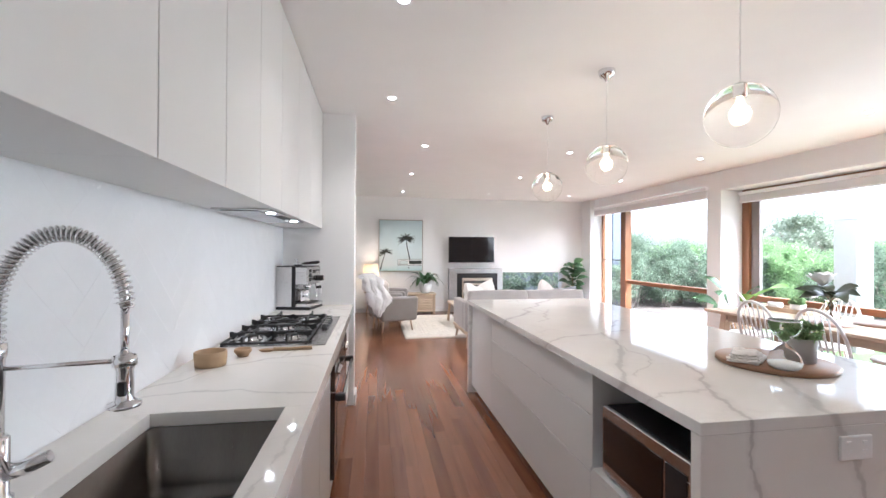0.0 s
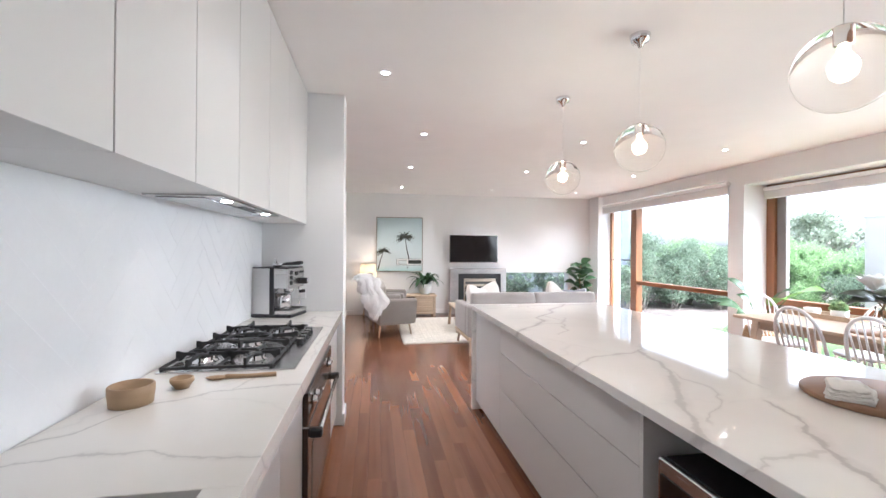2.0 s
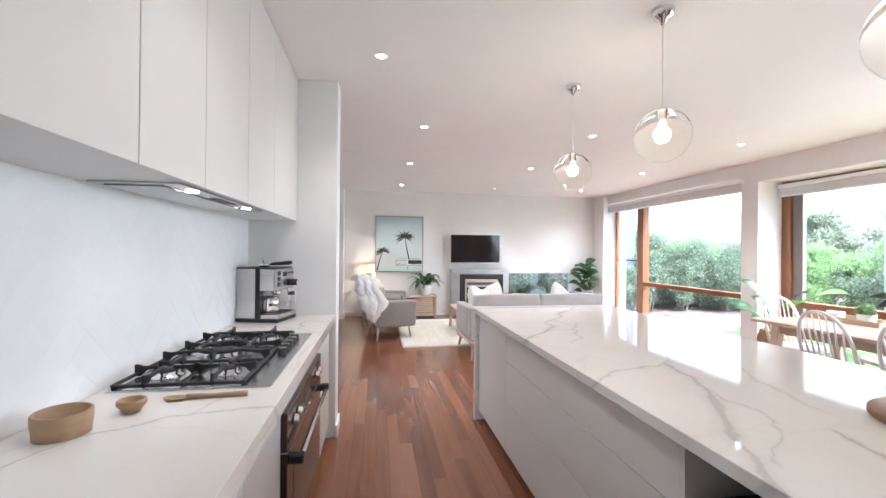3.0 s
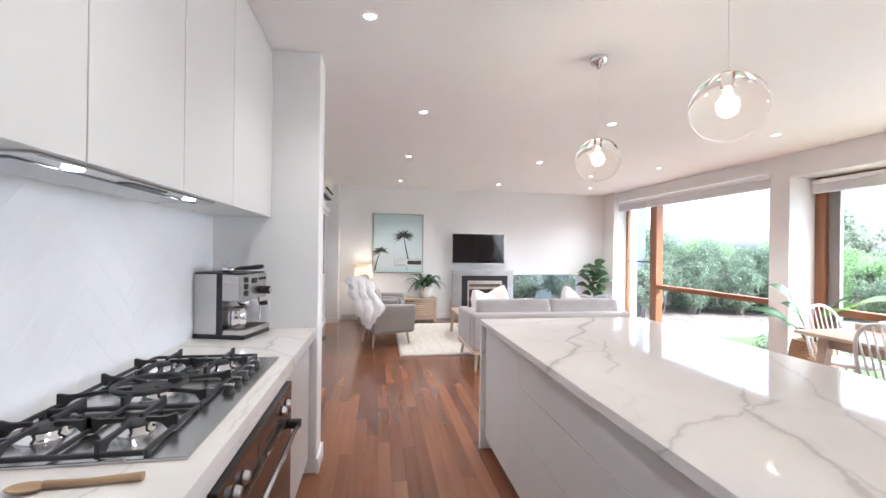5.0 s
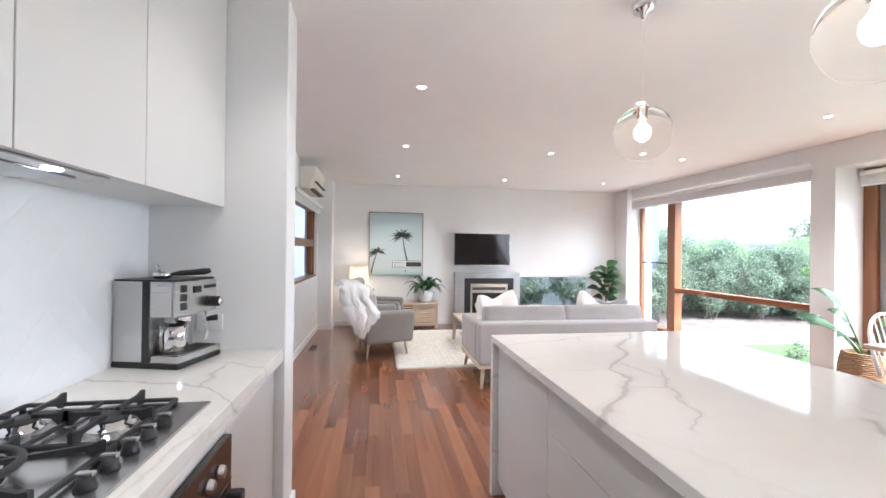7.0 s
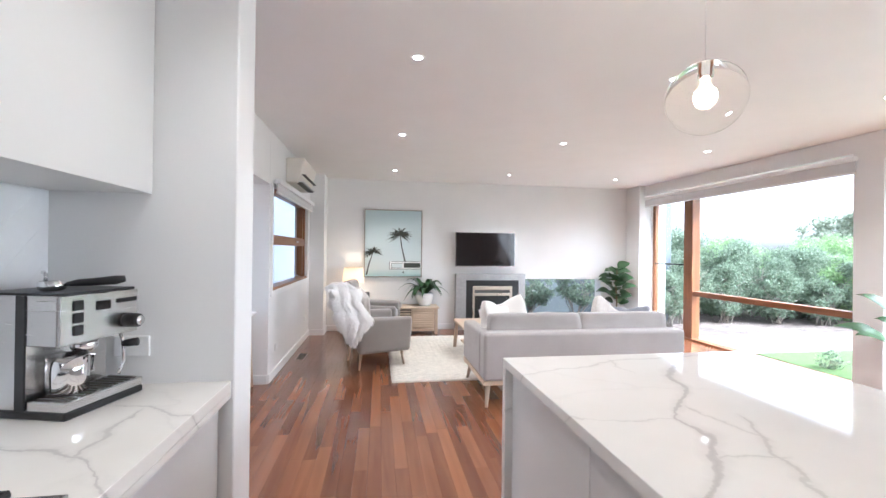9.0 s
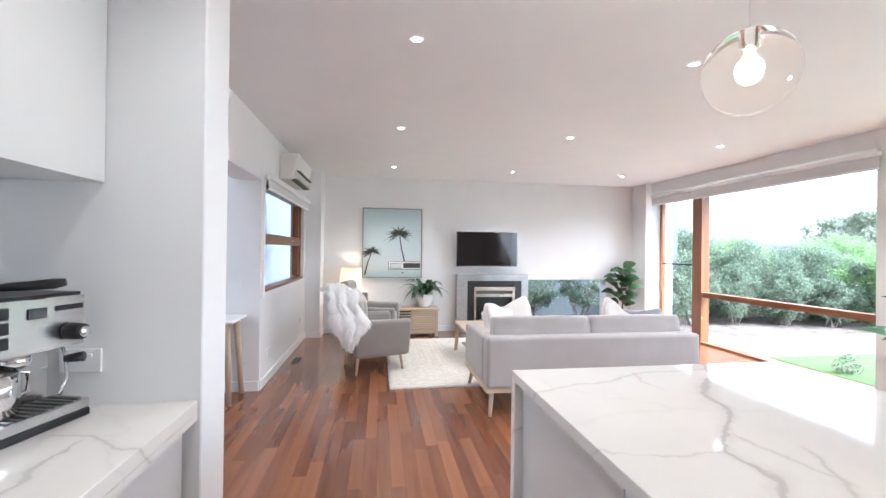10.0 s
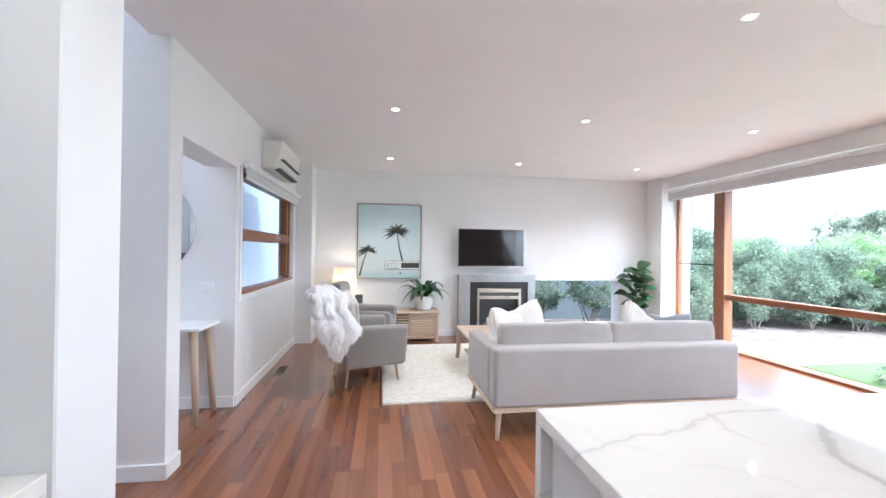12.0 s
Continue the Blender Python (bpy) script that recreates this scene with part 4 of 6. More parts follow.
for y0, y1, kind in ((-0.44, -0.15, 2), (-0.146, 0.146, 1), (0.15, 0.44, 2)):
    bm = bmesh.new()
    X0, X1, zb = -0.235, 0.165, 0.014
    for a, c in (((X0, y0, zb), (X1, y0, zb)), ((X0, y1, zb), (X1, y1, zb)), ((X0, y0, zb), (X0, y1, zb)), ((X1, y0, zb), (X1, y1, zb))):
        bar(bm, a, c, 0.012, 0.011)
    ym = (y0 + y1) / 2
    if kind == 2:
        bar(bm, (-0.035, y0, zb), (-0.035, y1, zb), 0.011, 0.011)
        for bx in (-0.14, 0.07):
            prong(bm, (bx, y0, 0), (bx, ym - 0.026, 0))
            prong(bm, (bx, y1, 0), (bx, ym + 0.026, 0))
            prong(bm, (X0 if bx < 0 else X1, ym, 0), (bx + (-0.026 if bx < 0 else 0.026), ym, 0))
            prong(bm, (-0.035, ym, 0), (bx + (0.026 if bx < 0 else -0.026), ym, 0))
    else:
        ring = [(-0.04 + 0.098 * math.cos(2 * math.pi * k / 40), 0.098 * math.sin(2 * math.pi * k / 40), 0.043) for k in range(40)]
        join(bm, tube(ring, 0.009, 8, True))
        for k in range(4):
            a = math.pi / 4 + k * math.pi / 2
            dx, dy = math.cos(a), math.sin(a)
            prong(bm, (X0 if dx < 0 else X1, 0.10 * (1 if dy > 0 else -1), 0), (-0.04 + 0.05 * dx, 0.05 * dy, 0))
        for s_ in (-1, 1):
            prong(bm, (-0.04, s_ * 0.146, 0), (-0.04, s_ * 0.09, 0))
    for xx in (X0, X1):
        for yy in (y0 + 0.012, y1 - 0.012):
            join(bm, rod((xx, yy, 0.008), (xx, yy, zb + 0.004), 0.008, n=8))
    part("grate", bm, IRON, hob, "black cast iron grate")
for i in range(5):
    y = -0.02 + 0.075 * i
    kn = part("knob", lathe([(0, 0.008), (0.019, 0.008), (0.020, 0.012), (0.016, 0.018), (0.0155, 0.030), (0, 0.031)], 20, (0.205, y, 0)), BLACK, hob)
    part("grip", B(0.188, 0.222, y - 0.007, y + 0.007, 0.0305, 0.040, 0.002), STEEL, kn, "steel knob grip")

oven = thing("oven", (0.70, 5.552, 0.18), "built-in oven with dark glass door and steel handle", "oven")
part("body", B(-0.52, -0.004, -0.447, 0.447, 0.0, 0.60), BLACK, oven)
OVG = surface("bronze_oven_glass", (0.055, 0.030, 0.022), 0.08, 0.3, vary=0.1, bump=0, rvary=0.02)
dr = part("door", B(-0.002, 0.022, -0.447, 0.447, 0.0, 0.455, 0.003), OVG, oven, "dark bronze glass door")
part("window", B(0.0222, 0.0235, -0.33, 0.33, 0.08, 0.34, 0.0005), BGLASS, dr)
part("control_panel", B(-0.002, 0.022, -0.447, 0.447, 0.463, 0.60, 0.003), OVG, oven)
part("trim", B(-0.002, 0.025, -0.447, 0.447, 0.456, 0.462), STEEL, oven, "steel trim strip")
part("handle", tube([(0.062, -0.40, 0.42), (0.062, 0.40, 0.42)], 0.010, 10), STEEL, oven, "steel bar handle")
for y in (-0.40, 0.40):
    part("handle_mount", B(0.022, 0.074, y - 0.02, y + 0.02, 0.402, 0.438, 0.006), BLACK, oven)
for y in (-0.33, -0.25, 0.25, 0.33):
    part("dial", lathe([(0, 0), (0.021, 0), (0.021, 0.006), (0.016, 0.020), (0, 0.021)], 20, (0.022, y, 0.535), (1, 0, 0)), STEEL, oven)
part("display", B(0.0222, 0.0235, -0.09, 0.09, 0.51, 0.56, 0.0005), BGLASS, oven)
solid("oven_surround", B(0.682, 0.70, 5.103, 6.003, 0.10, 0.177), DOORW, "white filler panel under the oven", "panel")
solid("oven_top_filler", B(0.682, 0.70, 5.103, 6.003, 0.783, 0.835), DOORW, "white filler panel over the oven", "panel")

# small things on the bench
def turned_bowl(at, r, h, label, name="wooden_bowl", foot=0.94):
    o = solid(name, lathe([(0, 0), (r * foot, 0), (r * (foot + 0.3) / 1.3, h * 0.25), (r, h * 0.62), (r, h - 0.003), (r - 0.003, h), (r - 0.008, h - 0.001), (r - 0.009, h * 0.30), (0, h * 0.26)], 40), BOWLW, label, "bowl", "wooden bowls")
    o.location = at
    return o


turned_bowl((0.252, 4.735, 0.9), 0.062, 0.060, "round honey-coloured wooden salt bowl on the bench")
salt = solid("salt", lathe([(0, 0.030), (0.03, 0.027), (0.051, 0.022), (0.051, 0.0185), (0, 0.0185)], 24, (0.252, 4.735, 0.9)), LINEN, "pale coarse salt heaped in the wooden bowl", "salt")
turned_bowl((0.338, 4.872, 0.9), 0.037, 0.036, "small honey-coloured wooden pinch bowl on the bench", foot=0.6)
spoon = thing("wooden_spoon", (0.525, 4.955, 0.9), "honey-coloured wooden spoon lying on the bench", "spoon")
part("handle", tube([(-0.09, 0.0, 0.011), (0.0, 0.004, 0.009), (0.12, 0.012, 0.011)], 0.0105, 10, taper=[1.0, 0.85, 1.0]), BOWLW, spoon)
b2 = lathe([(0, 0.0), (0.02, 0.001), (0.030, 0.010), (0.027, 0.012), (0.018, 0.006), (0, 0.005)], 20)
bmesh.ops.transform(b2, matrix=Matrix.Translation((-0.125, -0.003, 0.0)) @ Matrix.Diagonal((1.5, 0.85, 1, 1)), verts=b2.verts)
part("bowl", b2, BOWLW, spoon)
spoon.scale = (0.84, 0.84, 0.84)

cm = thing("coffee_machine", (0.414, 6.325, 0.9), "brushed steel espresso machine on the stone bench", "coffee machine")
cm.rotation_euler = (0, 0, radians(-14.5))
W = 0.265
part("base", B(-0.29, 0.0, 0, W, 0, 0.022, 0.004), BLACK, cm)
part("drip_tray", B(-0.12, 0.0, 0.002, W - 0.002, 0.022, 0.050, 0.003), STEEL, cm)
bm = bmesh.new()
for i in range(11):
    box(bm, -0.108, -0.012, 0.018 + i * 0.022, 0.027 + i * 0.022, 0.0502, 0.053)
part("drip_grille", bm, SINKM, cm, "slotted dark grille")
part("back_body", B(-0.288, -0.135, 0.002, W - 0.002, 0.022, 0.345, 0.003), STEEL, cm)
part("head_body", B(-0.1345, -0.028, 0.002, W - 0.002, 0.202, 0.345, 0.004), STEEL, cm)
part("side_stripe", B(-0.155, -0.125, -0.002, 0.004, 0.022, 0.345, 0.001), BLACK, cm, "black side stripe")
part("front_panel", B(-0.028, -0.022, 0.004, W - 0.004, 0.205, 0.343, 0.001), STEEL, cm)
part("top_rim", B(-0.285, -0.03, 0.006, W - 0.006, 0.345, 0.352, 0.002), BLACK, cm)
for k in range(3):
    part("switch", B(-0.022, -0.017, 0.040, 0.070, 0.228 + 0.036 * k, 0.257 + 0.036 * k, 0.002), BLACK, cm)
part("display", B(-0.022, -0.018, 0.112, 0.158, 0.292, 0.320, 0.001), BGLASS, cm)
part("name_plate", B(-0.022, -0.019, 0.18, 0.255, 0.306, 0.320, 0.001), BLACK, cm)
kn = part("dial", lathe([(0, 0), (0.020, 0), (0.024, 0.008), (0.022, 0.045), (0.018, 0.05), (0, 0.05)], 24, (-0.022, 0.215, 0.247), (1, 0, 0)), BLACK, cm)
part("dial_cap", lathe([(0, 0.0502), (0.017, 0.0502), (0.014, 0.056), (0, 0.057)], 20, (-0.022, 0.215, 0.247), (1, 0, 0)), CHROME, kn)
part("group_head", lathe([(0, 0), (0.026, 0), (0.034, 0.012), (0.034, 0.034), (0, 0.034)], 24, (-0.075, 0.125, 0.167)), CHROME, cm)
part("steam_wand", tube([(-0.05, 0.225, 0.20), (-0.045, 0.232, 0.17), (-0.035, 0.225, 0.11), (-0.03, 0.20, 0.075)], 0.005, 8), CHROME, cm)
part("wand_grip", rod((-0.046, 0.231, 0.165), (-0.005, 0.246, 0.17), 0.011, 0.014, 12), BLACK, cm)
pf = thing("portafilter", (0.30, 6.44, 1.252), "chrome portafilter with black handle on the coffee machine", "portafilter")
pf.rotation_euler = (0, 0, radians(22))
part("basket", lathe([(0, 0), (0.024, 0), (0.033, 0.006), (0.034, 0.028), (0.030, 0.028), (0.028, 0.008), (0, 0.006)], 24), CHROME, pf)
part("handle", tube([(0.03, 0, 0.018), (0.06, 0, 0.022), (0.10, 0, 0.024), (0.15, 0, 0.028), (0.175, 0, 0.032)], 0.011, 10, taper=[0.5, 1.0, 1.1, 1.3, 0.9]), BLACK, pf, "black grip")
part("spout", tube([(-0.01, -0.02, 0.03), (-0.01, -0.02, 0.05), (-0.02, 0.0, 0.055)], 0.006, 8), CHROME, pf)
jug = thing("milk_jug", (0.345, 6.44, 0.953), "polished steel milk jug under the group head", "jug")
part("body", lathe([(0, 0), (0.040, 0), (0.042, 0.004), (0.0415, 0.05), (0.0405, 0.085), (0.0385, 0.085), (0.0395, 0.05), (0.040, 0.006), (0, 0.004)], 32), CHROME, jug)
jug.scale = (1.25, 1.25, 1.25)
part("handle", tube([(0.010, 0.040, 0.078), (0.014, 0.066, 0.07), (0.014, 0.066, 0.03), (0.010, 0.042, 0.022)], 0.005, 8), CHROME, jug)


def outlet(at, normal, label, w=0.115, h=0.072, sockets=2):
    t = thing("power_outlet", at, label, "outlet", "wall outlets")
    part("plate", B(-w / 2, w / 2, -0.009, 0.0, -h / 2, h / 2, 0.003, 2), TRIM, t)
    for i in range(sockets):
        x = (i - (sockets - 1) / 2) * w * 0.5
        part("switch", B(x - 0.010, x + 0.006, -0.012, -0.0085, 0.012, 0.022, 0.001), TRIM, t)
        bm = B(x - 0.012, x - 0.006, -0.0096, -0.0088, -0.012, -0.006)
        box(bm, x + 0.004, x + 0.010, -0.0096, -0.0088, -0.012, -0.006)
        box(bm, x - 0.0025, x + 0.001, -0.0096, -0.0088, -0.024, -0.016)
        part("socket_slots", bm, GROUT, t)
    t.rotation_euler = (0, 0, normal)
    return t


outlet((0.405, 6.66, 1.035), 0, "white double power outlet on the bench end wall")
outlet((2.351, 3.91, 0.797), 0, "white double power outlet on the stone island end")
outlet((0.15, 9.83, 0.31), radians(90), "white power outlet low on the wall")
outlet((0.15, 11.60, 0.33), radians(90), "white power outlet low on the wall")
outlet((-0.085, 9.502, 1.03), 0, "white light switch plate on the hall wall", sockets=1)
outlet((6.16, 8.30, 1.03), 0, "white light switch plate beside the window", sockets=1)

# ---- island ----
isl = thing("kitchen_island", (0, 0, 0), "long white island with veined stone waterfall top", "island")
IX0, IX1, IY0, IY1 = 1.83, 3.07, 3.91, 6.87
part("stone_top", B(IX0, IX1, IY0, IY1, 0.862, 0.90, 0.002), STONE_I, isl, "white stone top with grey veins")
part("waterfall_end", B(IX0, IX1, IY0, IY0 + 0.038, 0.0, 0.8615, 0.0015), STONE_I, isl)
part("waterfall_end", B(IX0, IX1, IY1 - 0.038, IY1, 0.0, 0.8615, 0.0015), STONE_I, isl)
bm = B(1.885, 2.75, 4.57, IY1 - 0.04, 0.08, 0.86)
box(bm, 2.45, 2.75, IY0 + 0.04, 4.57, 0.08, 0.86)
box(bm, 1.885, 2.45, IY0 + 0.04, 4.57, 0.08, 0.44)
box(bm, 1.885, 2.45, IY0 + 0.04, IY0 + 0.06, 0.44, 0.86)
part("body", bm, DOORW, isl)
part("niche_side", B(1.862, 2.45, 4.552, 4.569, 0.44, 0.845), DOORW, isl)
part("niche_shelf", B(1.862, 1.884, IY0 + 0.04, 4.551, 0.425, 0.44), DOORW, isl)
part("plinth", B(1.92, 2.7, IY0 + 0.04, IY1 - 0.04, 0, 0.079), DOORW, isl)
for a, c, z0, z1 in ((4.573, 6.138, 0.664, 0.845), (4.573, 6.138, 0.414, 0.660), (4.573, 6.138, 0.08, 0.410), (IY0 + 0.04, 4.569, 0.08, 0.422)):
    part("drawer_front", B(1.864, 1.883, a, c, z0, z1, 0.0012), DOORW, isl)
part("door", B(1.864, 1.883, 6.142, IY1 - 0.041, 0.08, 0.845, 0.0012), DOORW, isl)

mw = thing("microwave", (1.895, 4.26, 0.44), "stainless steel microwave with dark glass in the island niche", "microwave")
part("case", B(0.01, 0.36, -0.25, 0.25, 0.012, 0.29, 0.004), BLACK, mw)
part("front_frame", B(-0.012, 0.01, -0.25, 0.25, 0.012, 0.29, 0.004), STEEL, mw)
part("door_glass", B(-0.016, -0.0125, -0.125, 0.235, 0.055, 0.245, 0.001), BGLASS, mw)
part("control_panel", B(-0.016, -0.0125, -0.237, -0.14, 0.055, 0.245, 0.001), BLACK, mw)
for x in (0.04, 0.33):
    for y in (-0.22, 0.22):
        part("foot", rod((x, y, 0), (x, y, 0.012), 0.012, n=10), BLACK, mw)

sb = thing("serving_board", (2.625, 4.41, 0.9), "round brown timber serving board on the island", "board")
part("disc", lathe([(0, 0), (0.208, 0), (0.214, 0.006), (0.214, 0.018), (0.210, 0.022), (0, 0.022)], 56), BOARD, sb)
ZB = 0.922
hg = thing("hourglass", (2.525, 4.275, ZB), "clear glass hourglass with white sand", "hourglass")
prof = [(0.045, 0.0), (0.062, 0.012), (0.066, 0.035), (0.055, 0.065), (0.028, 0.092), (0.008, 0.108), (0.006, 0.113), (0.008, 0.118), (0.028, 0.134), (0.055, 0.16), (0.064, 0.188), (0.061, 0.205)]
part("glass", lathe([(0, 0.0)] + prof + [(0, 0.207)] , 36), GLASSW, hg).visible_shadow = False
part("sand", lathe([(0, 0.004), (0.044, 0.004), (0.058, 0.014), (0.060, 0.026), (0.03, 0.034), (0, 0.040)], 28), CERAM, hg, "white sand")
part("rim", lathe([(0.055, 0.203), (0.063, 0.205), (0.063, 0.209), (0.055, 0.209)], 36), CHROME, hg)
hg.scale = (0.86, 0.86, 0.92)
tw = thing("folded_cloth", (2.50, 4.42, ZB), "folded cream linen napkin on the serving board", "napkin")
tw.rotation_euler = (0, 0, radians(35))
for k in range(3):
    part("fold", cushion(0.185 - 0.014 * k, 0.115 - 0.012 * k, 0.012, (0.006 * k, 0.004 * k, 0.006 + 0.009 * k), 0.35, 8, rot=Matrix.Rotation(0.09 * k, 4, "Z")), LINEN, tw)
pp = thing("potted_herb", (2.70, 4.36, ZB), "fine-leaved green herb in a grey pot", "plant")
part("pot", lathe([(0, 0), (0.050, 0), (0.052, 0.004), (0.056, 0.10), (0.052, 0.10), (0.049, 0.085), (0, 0.085)], 28), surface("grey_ceramic", (0.36, 0.34, 0.32), 0.6, vary=0.06), pp)
part("leaves", foliage(7, (0, 0, 0.125), (0.075, 0.075, 0.035), 1500, 0.018), LEAF2, pp)

# ---- living room ----
rug = thing("rug", (0, 0, 0), "ivory chunky woven wool rug on the timber floor", "rug")
rnd = random.Random(5)
bm = bmesh.new()
RX0, RX1, RY0, RY1 = 1.41, 3.95, 9.38, 11.63
rows = 70
for i in range(rows):
    y = RY0 + (RY1 - RY0) * (i + 0.5) / rows
    pts = []
    nseg = 60
    for k in range(nseg + 1):
        x = RX0 + (RX1 - RX0) * k / nseg + (rnd.uniform(-0.006, 0.006) if k in (0, nseg) else 0)
        pts.append((x, y + 0.003 * math.sin(k * 1.9 + i), 0.010 + 0.0035 * math.sin(k * 2.1 + (i % 2) * math.pi)))
    join(bm, tube(pts, 0.0155, 6))
part("weave", bm, WOOL, rug)
part("backing", B(RX0 + 0.01, RX1 - 0.01, RY0, RY1, 0.001, 0.006), WOOL, rug)


def leg(parent, a, c, r0=0.020, r1=0.013, mat=None):
    return part("leg", rod(a, c, r0, r1, 14), mat or OAKZ, parent)


sofa = thing("sofa", (3.155, 8.55, 0), "light grey fabric two-seat sofa on an oak base", "sofa")
HW = 0.975
part("plinth", B(-HW, HW, 0.02, 0.90, 0.205, 0.245, 0.008, 2), OAKX, sofa, "pale oak base rail")
bm = B(-HW, HW, 0.0, 0.17, 0.247, 0.668, 0.03, 4)
part("backrest", bm, SOFA, sofa)
for s in (-1, 1):
    b2 = B(s * HW - (0.13 if s > 0 else 0), s * HW + (0.13 if s < 0 else 0), 0.172, 0.90, 0.247, 0.655, 0.028, 4)
    for v in b2.verts:
        if v.co.z > 0.5:
            v.co.z -= 0.02 * (v.co.y - 0.15)
    part("armrest", b2, SOFA, sofa)
part("seat_deck", B(-HW + 0.132, HW - 0.132, 0.172, 0.86, 0.247, 0.32), SOFA, sofa)
for s in (-1, 1):
    part("seat_cushion", cushion(0.84, 0.70, 0.16, (s * 0.42, 0.53, 0.395), 0.35), SOFA, sofa)
    part("back_cushion", cushion(0.90, 0.17, 0.36, (s * 0.440, 0.21, 0.632), 0.28, rot=Matrix.Rotation(radians(-5), 4, 'X')), SOFA, sofa)
for x in (-HW + 0.07, HW - 0.07):
    for y, dy in ((0.12, -0.06), (0.82, 0.06)):
        leg(sofa, (x, y, 0.207), (x + (0.05 if x > 0 else -0.05) * 0.6, y + dy, 0.0), 0.024, 0.014)


def scatter(at, mat, label, rx, rz, size=0.46, ry=0):
    o = solid("scatter_cushion", cushion(size, 0.15, size, (0, 0, 0), 0.62, 12), mat, label, "cushion", "cushions on the sofa")
    for v in o.data.vertices:
        # pulled-out corners
        k = abs(v.co.x * v.co.z) / (size / 2) ** 2
        v.co.x *= 1 + 0.30 * k
        v.co.z *= 1 + 0.30 * k
        v.co.y *= 1 - 0.55 * min(1, k * 1.2)
    o.matrix_world = Matrix.Translation(at) @ Euler((radians(rx), radians(ry), radians(rz))).to_matrix().to_4x4()
    return o


STRIPE = surface("striped_linen", (0.62, 0.58, 0.54), 0.95, vary=0.18, scale=26, stretch=(9, 0.4, 0.4), fine=300, bump=0.2)
GREYC = surface("slate_blue_cushion", (0.28, 0.29, 0.33), 0.95, vary=0.08, fine=300, bump=0.2, sheen=0.3)
scatter((2.43, 9.05, 0.635), LINEN, "cream linen scatter cushion at the sofa arm", -12, 38, 0.39, 14)
scatter((2.60, 9.20, 0.635), LINEN, "cream linen scatter cushion leaning on the sofa back", -22, -12, 0.42, -22)
scatter((3.62, 9.06, 0.615), STRIPE, "beige striped scatter cushion on the sofa", -14, 14, 0.42, 32)
scatter((3.90, 9.08, 0.605), GREYC, "slate grey scatter cushion at the sofa arm", -14, -50, 0.36, -8)


def armchair(label):
    t = thing("armchair", (0, 0, 0), label, "armchair", "living room armchairs")
    # seat shell, faces +x
    part("seat_base", B(-0.30, 0.38, -0.30, 0.30, 0.21, 0.36, 0.04, 4), CHAIRG, t)
    part("seat_cushion", cushion(0.60, 0.50, 0.14, (0.08, 0, 0.42), 0.3), CHAIRG, t)
    for s in (-1, 1):
        b2 = B(-0.34, 0.39, s * 0.355 - 0.055, s * 0.355 + 0.055, 0.20, 0.62, 0.045, 5)
        for v in b2.verts:
            k = (v.co.z - 0.25) / 0.37
            v.co.y += s * 0.03 * k
            v.co.x += (-0.06 * k if v.co.x < 0 else 0.015 * k)
            if v.co.z > 0.45:
                v.co.z -= 0.04 * max(0, v.co.x)
        part("armrest", b2, CHAIRG, t)
    b2 = B(-0.36, -0.22, -0.33, 0.33, 0.27, 0.94, 0.05, 5)
    bmesh.ops.subdivide_edges(b2, edges=[e for e in b2.edges if abs(e.verts[0].co.z - e.verts[1].co.z) > 0.3], cuts=5, use_grid_fill=True)
    for v in b2.verts:
        k = (v.co.z - 0.25) / 0.69
        v.co.x -= 0.20 * k
        v.co.x += 0.10 * (v.co.y / 0.33) ** 2 * k
        v.co.y *= 1 - 0.10 * k * k
    part("backrest", b2, CHAIRG, t)
    for x, y in ((0.30, -0.27), (0.30, 0.27), (-0.26, -0.25), (-0.26, 0.25)):
        leg(t, (x, y, 0.215), (x * 1.12, y * 1.1, 0.0), 0.022, 0.013)
    return t


ac1 = armchair("taupe fabric armchair with a white sheepskin over its back")
ac1.matrix_world = pose(1.215, 10.19, 0, 0, 0, 19) @ Matrix.Diagonal((0.87, 0.88, 1, 1))
ac2 = copy_thing(ac1, pose(1.21, 11.22, 0, 0, 0, -8))
ac2["label"] = "taupe fabric armchair beside the oak sideboard"

# sheepskin over the nearer chair's back: a pelt slung over the top corner and down the side, with combed locks
def along(rows, f):
    i = min(int(f), len(rows) - 2)
    k = f - i
    return [p * (1 - k) + q * k for p, q in zip(rows[i], rows[i + 1])]


